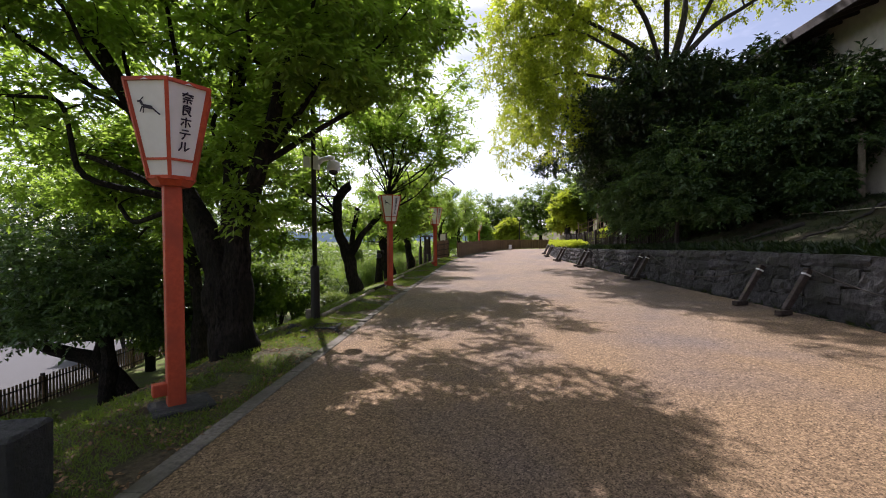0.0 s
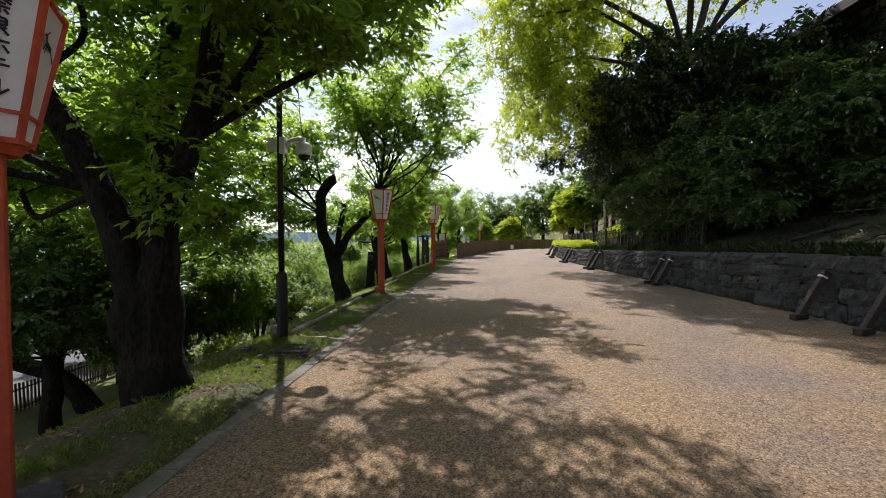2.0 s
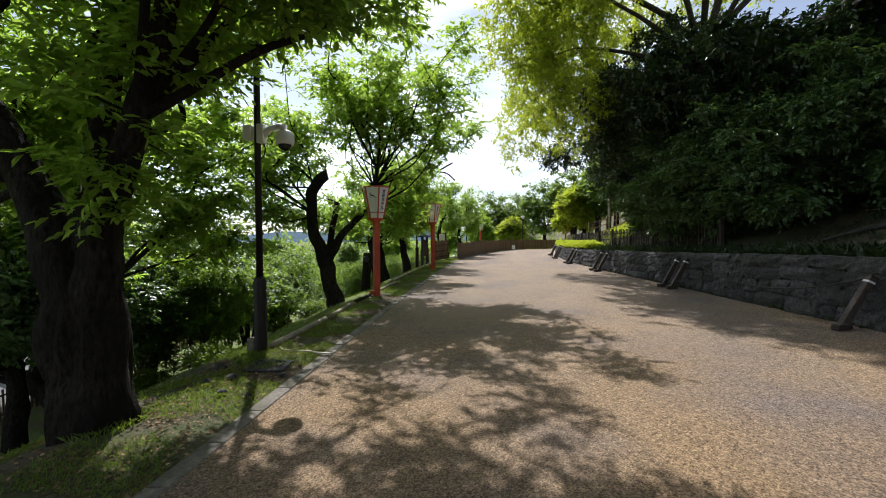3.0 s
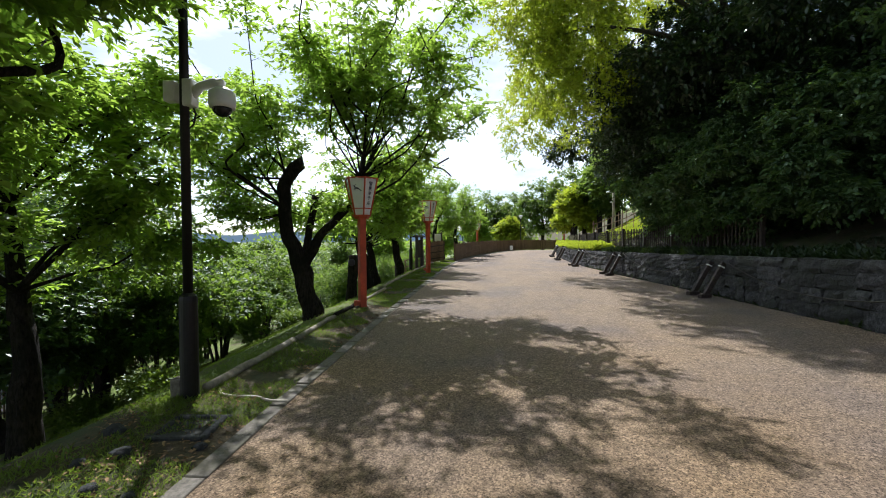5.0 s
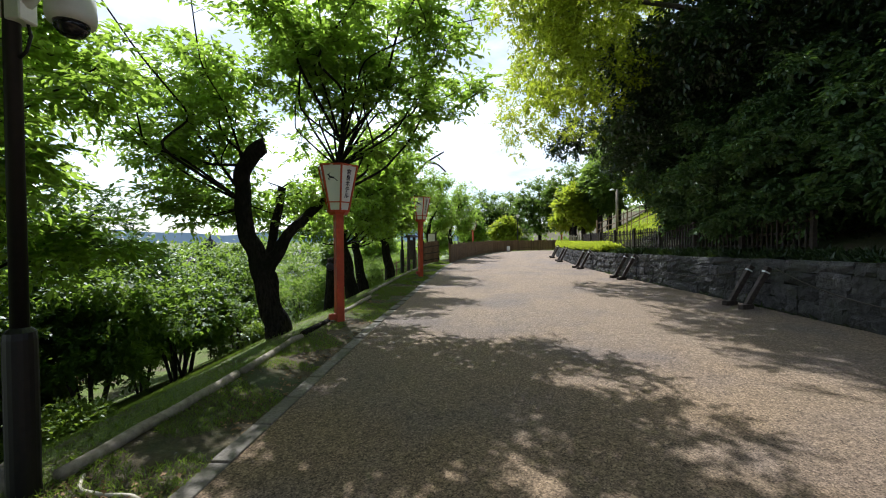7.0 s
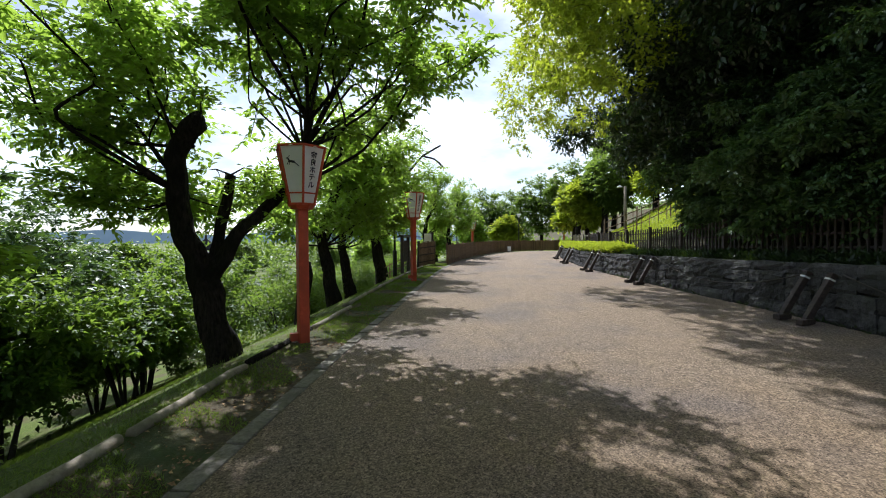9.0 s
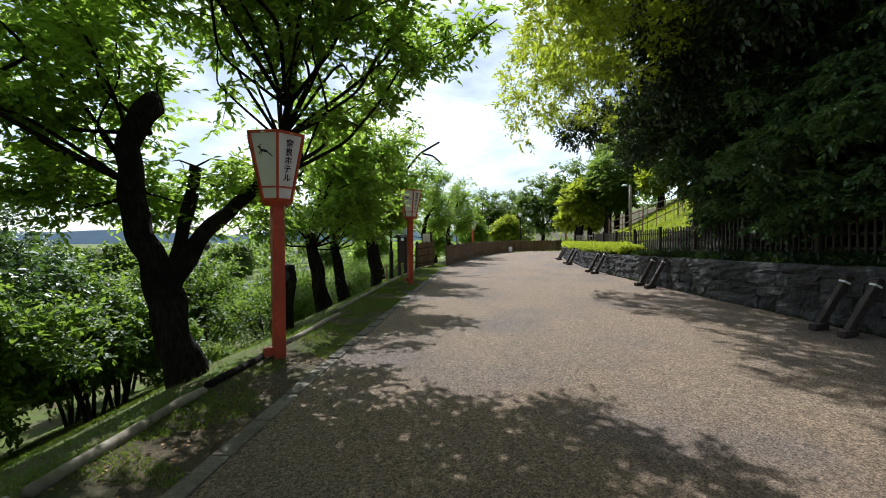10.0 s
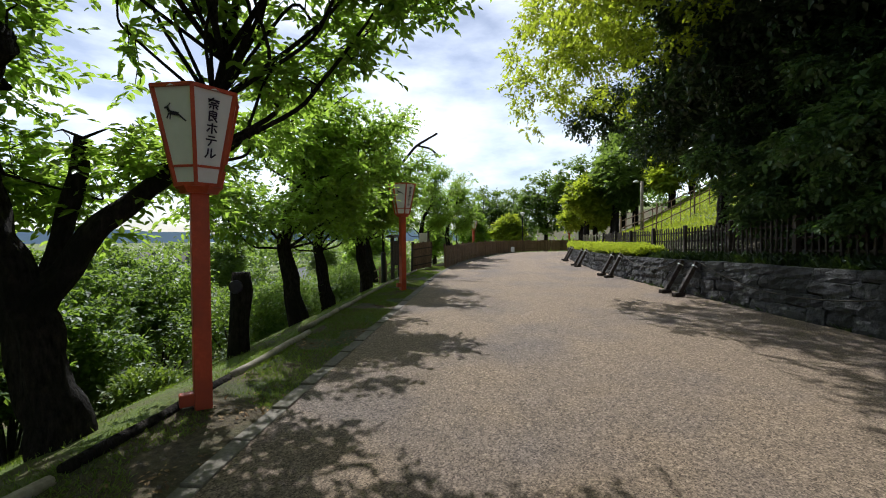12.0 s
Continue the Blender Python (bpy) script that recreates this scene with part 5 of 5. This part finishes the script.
# ---------- edging logs, hose, drain stones ----------
def edging():
    r = np.random.default_rng(5)
    y = 8.35
    while y < 27:
        l = r.uniform(1.6, 2.2)
        x0, x1 = kerb_x(y) - 0.95 + r.normal(0, 0.03), kerb_x(y + l) - 0.95 + r.normal(0, 0.03)
        if y > 16:
            x0, x1 = x0 - 0.25, x1 - 0.25
        z0, z1 = (float(ground_z(a, b)) + 0.03 for a, b in ((x0, y), (x1, y + l)))
        v, f = [], []
        n = 6
        pts = [(0 + (x1 - x0) * i / n + r.normal(0, 0.008), l * i / n, (z1 - z0) * i / n + r.normal(0, 0.006)) for i in range(n + 1)]
        tube(pts, [0.05 + r.normal(0, 0.004) for _ in pts], 9, v, f)
        ob = put("edging_log", mesh_from("edging_log", v, f, M_WOOD_GREY if r.random() < 0.75 else M_BARK, True))
        ob.location = (x0, y, z0)
        tagged(ob, "weathered round edging log half sunk in the verge", "log", "edging logs")
        y += l + r.uniform(0.0, 0.12)


edging()


def hose():
    v, f = [], []
    pts = [(-2.8, 8.42, 0.03), (-2.68, 8.24, 0.035), (-2.48, 8.2, 0.03), (-2.3, 8.2, 0.035), (-2.12, 8.1, 0.03), (-1.93, 8.09, 0.03)]
    pts = [np.array(p) - np.array(pts[0]) for p in pts]
    t = np.linspace(0, 5, 30)
    q = np.stack([np.interp(t, range(6), [p[k] for p in pts]) for k in range(3)], 1)
    for _ in range(3):
        q[1:-1] = 0.25 * q[:-2] + 0.5 * q[1:-1] + 0.25 * q[2:]
    tube(q, [0.014] * 30, 8, v, f)
    ob = put("hose", mesh_from("hose", v, f, M_HOSE, True))
    ob.location = (-2.8, 8.42, 0.03)
    tagged(ob, "pale hose lying across the verge", "hose")


hose()


def drain(x, y):
    root = thing("drain_pit", "square stone-edged drain pit in the verge", "drain", "", x, y, float(ground_z(x, y)))
    for dx, dy, sx, sy in ((0, 0.2, 0.46, 0.06), (0, -0.2, 0.46, 0.06), (0.2, 0, 0.06, 0.34), (-0.2, 0, 0.06, 0.34)):
        part("edge_stone", box((sx, sy, 0.1), pose(dx, dy, -0.02, 2, 1, 4), 0.01), M_STONE, root)
    part("cover", box((0.34, 0.34, 0.03), pose(0, 0, 0.0), 0.005), M_MORTAR, root, "dark sunken cover")


drain(-2.52, 7.5)


def rock(x, y, s, seed):
    bm = bmesh.new()
    bmesh.ops.create_icosphere(bm, subdivisions=2, radius=s)
    for v in bm.verts:
        v.co *= 1 + 0.35 * noise.noise(v.co * (1.5 / s) + Vector((seed, 0, 0)))
        v.co.z *= 0.6
    ob = part("rock", bm, M_STONE, None, smooth=True)
    ob.location = (x, y, float(ground_z(x, y)) + s * 0.2)
    tagged(ob, "rough grey stone lying in the verge", "rock", "verge stones")


for k, (x, y, s) in enumerate(((-2.75, 7.05, 0.07), (-2.95, 6.9, 0.05), (-2.3, 6.55, 0.045), (-2.6, 6.6, 0.055), (-3.1, 7.4, 0.08), (-2.25, 7.2, 0.05), (-2.95, 2.6, 0.12))):
    rock(x, y, s, k)


def granite_block(x, y):
    bm = box((0.36, 0.34, 0.55), pose(0, 0, 0.2, 0, 0, 14), 0.02)
    for v in bm.verts:
        v.co += Vector((noise.noise(v.co * 9), noise.noise(v.co * 9 + Vector((4, 0, 0))), 0)) * 0.012
    ob = part("granite_block", bm, M_STONE)
    ob.location = (x, y, float(ground_z(x, y)))
    tagged(ob, "dark squared granite block standing in the verge", "stone block")


granite_block(-2.68, 2.28)


# ---------- house above the bank ----------
def house():
    root = thing("house", "cream plastered house with dark deep eaves above the bank", "house", "", 10.8, 6.0, 3.1)
    v = [(0, 0, -1), (7, 0, -1), (7, 0, 4.7), (3.5, 0, 5.9), (0, 0, 4.7), (0, 10.6, -1), (7, 10.6, -1), (7, 10.6, 4.7), (3.5, 10.6, 5.9), (0, 10.6, 4.7)]
    put("wall", mesh_from("wall", v, [(0, 1, 2, 3, 4), (9, 8, 7, 6, 5), (0, 4, 9, 5), (1, 6, 7, 2), (0, 5, 6, 1)], M_PLASTER), root)
    for s, x in ((1, 1.35), (-1, 5.65)):
        part("roof", box((5.6, 12.0, 0.2), pose(x, 5.3, 5.28, 0, -19 * s, 0), 0.02), M_ROOF, root)
    part("eaves_board", box((0.08, 12.0, 0.26), pose(-1.3, 5.3, 4.32), 0.01), M_ROOF, root)
    for y in np.arange(-0.4, 11.2, 0.55):
        part("rafter", box((1.3, 0.08, 0.12), pose(-0.62, float(y), 4.46, 0, -19, 0), 0.0), M_ROOF, root)
    for y in (2.0, 5.0, 8.0):
        w = part("window", box((0.08, 1.5, 1.3), pose(-0.04, y, 2.6), 0.01), M_WOOD_DARK, root)
        for dy in (-0.35, 0.35):
            part("pane", box((0.02, 0.62, 1.1), pose(-0.085, y + dy, 2.6), 0.002), M_GLASS_DARK, w, "dark window pane")
    part("corner_post", box((0.16, 0.16, 5.6), pose(0.0, 10.6, 1.85), 0.005), M_WOOD_DARK, root)


house()


# ---------- the far town and hills ----------
def roofed(x, y, z, w, d, h, rz, tower=False):
    root = thing("far_house", "small far-off house with a grey tiled roof" if not tower else "far-off building with a pointed dome", "house", "far town", x, y, z, rz)
    part("wall", box((w, d, h), pose(0, 0, h / 2), 0.05), M_PLASTER, root)
    bm = bmesh.new()
    made = bmesh.ops.create_cone(bm, cap_ends=True, segments=4, radius1=0.78 * max(w, d), radius2=0.2 * w, depth=h * 0.5)["verts"]
    bmesh.ops.transform(bm, matrix=pose(0, 0, h * 1.22, 0, 0, 45), verts=made)
    part("roof", bm, M_ROOF, root)
    for k in (-0.3, 0.0, 0.3):
        part("window", box((w * 0.14, 0.1, h * 0.3), pose(k * w, -d / 2 - 0.04, h * 0.55), 0.02), M_GLASS_DARK, root)
    if tower:
        part("dome", lathe([(w * 0.32, h * 1.2), (w * 0.3, h * 1.6), (w * 0.2, h * 2.0), (w * 0.05, h * 2.25), (w * 0.02, h * 2.8)], 16), M_POLE, root, "grey pointed dome", True)


r_town = np.random.default_rng(17)
for k in range(16):
    roofed(-45 - 70 * r_town.random(), 50 + 110 * r_town.random(), -6.5, r_town.uniform(6, 10), r_town.uniform(6, 9), r_town.uniform(3, 4.5), r_town.uniform(0, 90))
roofed(-66, 118, -5.5, 7, 7, 3.4, 20, True)


def woods():
    r = np.random.default_rng(23)
    n = 260
    cx = np.concatenate([r.uniform(-130, -30, 150), r.uniform(-60, 60, 70), r.uniform(24, 70, 40)])
    cy = np.concatenate([r.uniform(20, 170, 150), r.uniform(75, 150, 70), r.uniform(0, 80, 40)])
    cz = np.concatenate([np.full(150, -5.0), np.full(70, -3.0), np.full(40, 6.0)])
    h = r.uniform(2.0, 4.4, n)
    h[150:] *= 1.2
    at, along, size = [], [], []
    for i in range(n):
        m = 260
        d = unit(r.normal(0, 1, (m, 3)))
        d[:, 2] = np.abs(d[:, 2])
        lump = 1 + 0.25 * np.sin(d[:, 0] * 6 + i) + 0.2 * np.sin(d[:, 1] * 7 + 2 * i)
        at.append(np.array([cx[i], cy[i], cz[i]]) + d * np.array([h[i] * 0.8, h[i] * 0.8, h[i]]) * (lump * r.uniform(0.7, 1, m))[:, None])
        along.append(unit(d + r.normal(0, 0.6, (m, 3))))
        size.append(r.uniform(0.5, 1.0, m))
    ob = put("woods", leaf_mesh("woods", np.concatenate(at), np.concatenate(along), np.concatenate(size), L_FAR, 0.7, r=r))
    tagged(ob, "far belt of green trees around the town", "woods", kind="stuff")


woods()


def hills():
    # distance haze is put into this pale blue; the air itself is clear
    m = surface("hill_painted_haze", (0.30, 0.40, 0.52), (0.36, 0.46, 0.58), 0.01, 1.0, 0.0)
    verts, faces = [], []
    n = 120
    for i in range(n + 1):
        a = radians(-20 + 150 * i / n)
        R = 2200
        x, y = -R * math.sin(a), R * math.cos(a)
        h = 25 + 38 * (0.5 + 0.5 * noise.noise(Vector((a * 3, 0, 0)))) + 20 * noise.noise(Vector((a * 11, 2, 0)))
        verts += [(x, y, -30), (x * 1.02, y * 1.02, h)]
    for i in range(n):
        faces.append((2 * i, 2 * i + 2, 2 * i + 3, 2 * i + 1))
    tagged(put("backdrop", mesh_from("backdrop", verts, faces, m, True)), "hills on the horizon with blue haze in their colour", "hills", kind="structure")


hills()


# ---------- low planting ----------
def blades(name, label, pts, length, material, seed, spread=0.5, width=0.12):
    r = np.random.default_rng(seed)
    along = unit(np.stack([r.normal(0, spread, len(pts)), r.normal(0, spread, len(pts)), np.ones(len(pts))], 1))
    ob = put(name, leaf_mesh(name, pts, along, length * (0.5 + r.random(len(pts))), material, width, 0.1, r=r))
    tagged(ob, label, "grass", kind="stuff")


def scatter(n, seed, y0, y1, off0, off1, edge, side, power=1.0, patch=0.0, lift=0.0):
    r = np.random.default_rng(seed)
    y = y0 + (y1 - y0) * r.random(n) ** power
    o = off0 + (off1 - off0) * r.random(n)
    x = edge(y) + side * o
    keep = np.ones(n, bool)
    if patch:
        keep = np.array([noise.noise(Vector((a * 1.3, b * 1.3, seed))) > patch - 1 for a, b in zip(x, y)])
    x, y = x[keep], y[keep]
    return np.stack([x, y, ground_z(x, y) + lift], 1)


blades("verge_grass", "thin short grass on the bare verge", scatter(80000, 31, 1.0, 30, 0.12, 1.15, kerb_x, -1, 1.1, 0.9), 0.042, L_GRASS, 31, 0.7)
blades("bank_grass", "short lit grass on the falling bank", scatter(70000, 32, 7.8, 34, 1.05, 8.0, kerb_x, -1, 1.2), 0.045, L_GRASS, 32, 0.6)
blades("slope_grass", "rough grass on the slope above the wall, darkened for shade", scatter(50000, 33, 2.0, 28, 0.3, 7.0, wall_x, 1, 1.0, 1.0), 0.11, L_SHADED, 33, 0.9)


blades("shade_grass", "sparse thin grass under the old cherry tree", scatter(26000, 38, 0.3, 8.3, 0.9, 3.2, kerb_x, -1, 1.0, 1.05), 0.06, L_GRASS, 38, 0.7)


def slope_cable():
    v, f = [], []
    q = [(8.9 + 0.06 * math.sin(y * 3), y, float(ground_z(8.9, y)) + 0.05) for y in np.arange(6.0, 13.0, 0.25)]
    o = np.array(q[0])
    tube([np.array(p) - o for p in q], [0.012] * len(q), 6, v, f)
    ob = put("slope_hose", mesh_from("slope_hose", v, f, M_HOSE, True))
    ob.location = o
    tagged(ob, "thin pale hose lying along the earth slope", "hose")


slope_cable()


def root_limb(x, y, dx, dy, s, seed):
    r = np.random.default_rng(seed)
    v, f = [], []
    q = []
    for i in range(9):
        t = i / 8
        px, py = x + dx * t + r.normal(0, 0.05), y + dy * t + r.normal(0, 0.05)
        q.append((px, py, float(ground_z(px, py)) + 0.01 + 0.05 * math.sin(math.pi * t)))
    o = np.array(q[0])
    tube([np.array(p) - o for p in q], list(np.linspace(s, s * 0.3, 9)), 8, v, f)
    ob = put("tree_root", mesh_from("tree_root", v, f, M_BARK_GREY, True))
    ob.location = o
    tagged(ob, "bare grey root running down the earth slope", "root", "slope roots")


for k, (x, y, dx, dy, s) in enumerate(((8.6, 8.6, -1.0, -1.2, 0.1), (8.2, 11.2, -1.2, 0.5, 0.07), (9.5, 10.2, -1.5, -0.5, 0.06), (8.0, 9.6, -0.9, 0.3, 0.04))):
    root_limb(x, y, dx, dy, s, 300 + k)
blades("far_slope_grass", "bright grass on the far slope", scatter(40000, 36, 26, 48, 0.8, 12.0, wall_x, 1), 0.16, L_LIME, 36, 0.6)
# leaf colour here carries the shade of the overhanging shrubs
blades("wall_top_plants", "creeping plants along the wall top, darkened for shade", scatter(26000, 34, 0.0, 24.5, 0.02, 0.8, wall_x, 1, 1.0), 0.16, L_SHADED, 34, 0.9, 0.3)


def litter():
    p = np.vstack([scatter(5000, 35, 1.0, 20, 0.1, 1.0, kerb_x, -1, 1.4, 1.0, 0.012), scatter(5000, 39, 0.3, 8.3, 0.1, 3.0, kerb_x, -1, 1.0, 0.9, 0.012)])
    r = np.random.default_rng(35)
    along = unit(np.stack([r.normal(0, 1, len(p)), r.normal(0, 1, len(p)), r.normal(0.1, 0.2, len(p))], 1))
    ob = put("leaf_litter", leaf_mesh("leaf_litter", p, along, r.uniform(0.02, 0.06, len(p)), M_LITTER, 0.5, r=r))
    tagged(ob, "dry brown leaves scattered on the verge", "leaf litter", kind="stuff")


litter()


def hedge():
    r = np.random.default_rng(37)
    n = 42000
    y = r.uniform(23.5, 41, n)
    o = r.uniform(0.0, 0.95, n)
    hgt = 0.42 * np.clip(np.minimum((o + 0.12) / 0.2, (1.05 - o) / 0.2), 0, 1) * (0.85 + 0.15 * np.sin(y * 3.1))
    x = wall_x(y) - 0.03 + o
    z = wall_top(y) + hgt * r.random(n) ** 0.35
    p = np.stack([x, y, z], 1)
    along = unit(np.stack([r.normal(0, 0.6, n) - 0.2, r.normal(0, 0.6, n), np.abs(r.normal(0.6, 0.4, n))], 1))
    ob = put("low_hedge", leaf_mesh("low_hedge", p, along, r.uniform(0.06, 0.11, n), L_LIME, 0.45, r=r))
    tagged(ob, "bright yellow-green clipped low hedge on the wall", "hedge", kind="stuff")


hedge()


# ---------- kerb stones and wall stones ----------
def kerb_stones():
    base = tagged(new("kerb"), "flush grey kerb stones along the path", "kerb", kind="structure")
    bm = box((0.155, 0.6, 0.14), None, 0.006)
    me = bpy.data.meshes.new("kerb_stone")
    bm.to_mesh(me)
    bm.free()
    me.materials.append(M_KERB)
    r = np.random.default_rng(41)
    y = -3.0
    while y < 46:
        x0, x1 = kerb_x(y), kerb_x(y + 0.61)
        a = math.atan2(-(x1 - x0), 0.61)
        ob = put("kerb_stone", me, base)
        ob.matrix_basis = pose((x0 + x1) / 2 - 0.075, y + 0.3, float(road_z(kerb_x(y + 0.3), y + 0.3)) - 0.058 + r.normal(0, 0.003), r.normal(0, 0.3), r.normal(0, 0.5), math.degrees(a))
        y += 0.612 / max(math.cos(a), 0.4)


kerb_stones()


def wall_stones():
    kinds = []
    r = np.random.default_rng(43)
    for k in range(8):
        bm = bmesh.new()
        nx, nz = 4, 3
        grid = [[bm.verts.new((-0.5 + i / nx, (0.0 if 0 < i < nx and 0 < j < nz else 0.022) + r.normal(0, 0.012), -0.5 + j / nz)) for j in range(nz + 1)] for i in range(nx + 1)]
        for i in (0, nx):
            for j in (0, nz):
                v = grid[i][j]
                v.co.x *= 0.965 + r.normal(0, 0.015)
                v.co.z *= 0.95 + r.normal(0, 0.02)
        for i in range(nx):
            for j in range(nz):
                bm.faces.new((grid[i][j], grid[i + 1][j], grid[i + 1][j + 1], grid[i][j + 1]))
        ext = bmesh.ops.extrude_edge_only(bm, edges=[e for e in bm.edges if e.is_boundary])
        for v in [g for g in ext["geom"] if isinstance(g, bmesh.types.BMVert)]:
            v.co.y = 0.2
        me = bpy.data.meshes.new("stone")
        bm.to_mesh(me)
        bm.free()
        me.materials.append(M_STONE)
        kinds.append(me)
    rest_v, rest_f = [], []
    made = 0
    for row in range(4):
        y = -3.0 + r.uniform(0, 0.3)
        while y < 44:
            w = r.uniform(0.32, 0.8)
            yc = y + w / 2
            zb, zt = float(road_z(wall_x(yc), yc)) - 0.04, float(wall_top(yc))
            cut = [0, 0.29, 0.55, 0.79, 1.0]
            wob = 0.03 * math.sin(yc * 2.3 + row) if 0 < row else 0
            wob2 = 0.03 * math.sin(yc * 2.3 + row + 1) if row < 3 else 0
            a, b = zb + (zt - zb) * (cut[row] + wob), zb + (zt - zb) * (cut[row + 1] + wob2)
            t = math.atan2(-(wall_x(yc + 0.2) - wall_x(yc - 0.2)), 0.4)
            m = Matrix.Translation((float(wall_x(yc)) - 0.035 + 0.02 * row / 4 + r.normal(0, 0.012), yc, (a + b) / 2)) @ Matrix.Rotation(t - math.pi / 2, 4, "Z") @ pose(0, 0, 0, r.normal(0, 1.5), r.normal(0, 1.5), r.normal(0, 1.5)) @ Matrix.Diagonal((w - 0.008, 1, b - a - 0.006, 1))
            me = kinds[int(r.integers(8))]
            if 5.0 < yc < 22.5 and made < 300:
                ob = put("stone", me, WALL)
                ob.matrix_basis = m
                made += 1
            else:
                s = len(rest_v)
                rest_v += [m @ v.co for v in me.vertices]
                rest_f += [tuple(s + i for i in p.vertices) for p in me.polygons]
            y += w
    rest = put("stones", mesh_from("stones", rest_v, rest_f, M_STONE), WALL)
    rest["kind"] = "stuff"


wall_stones()
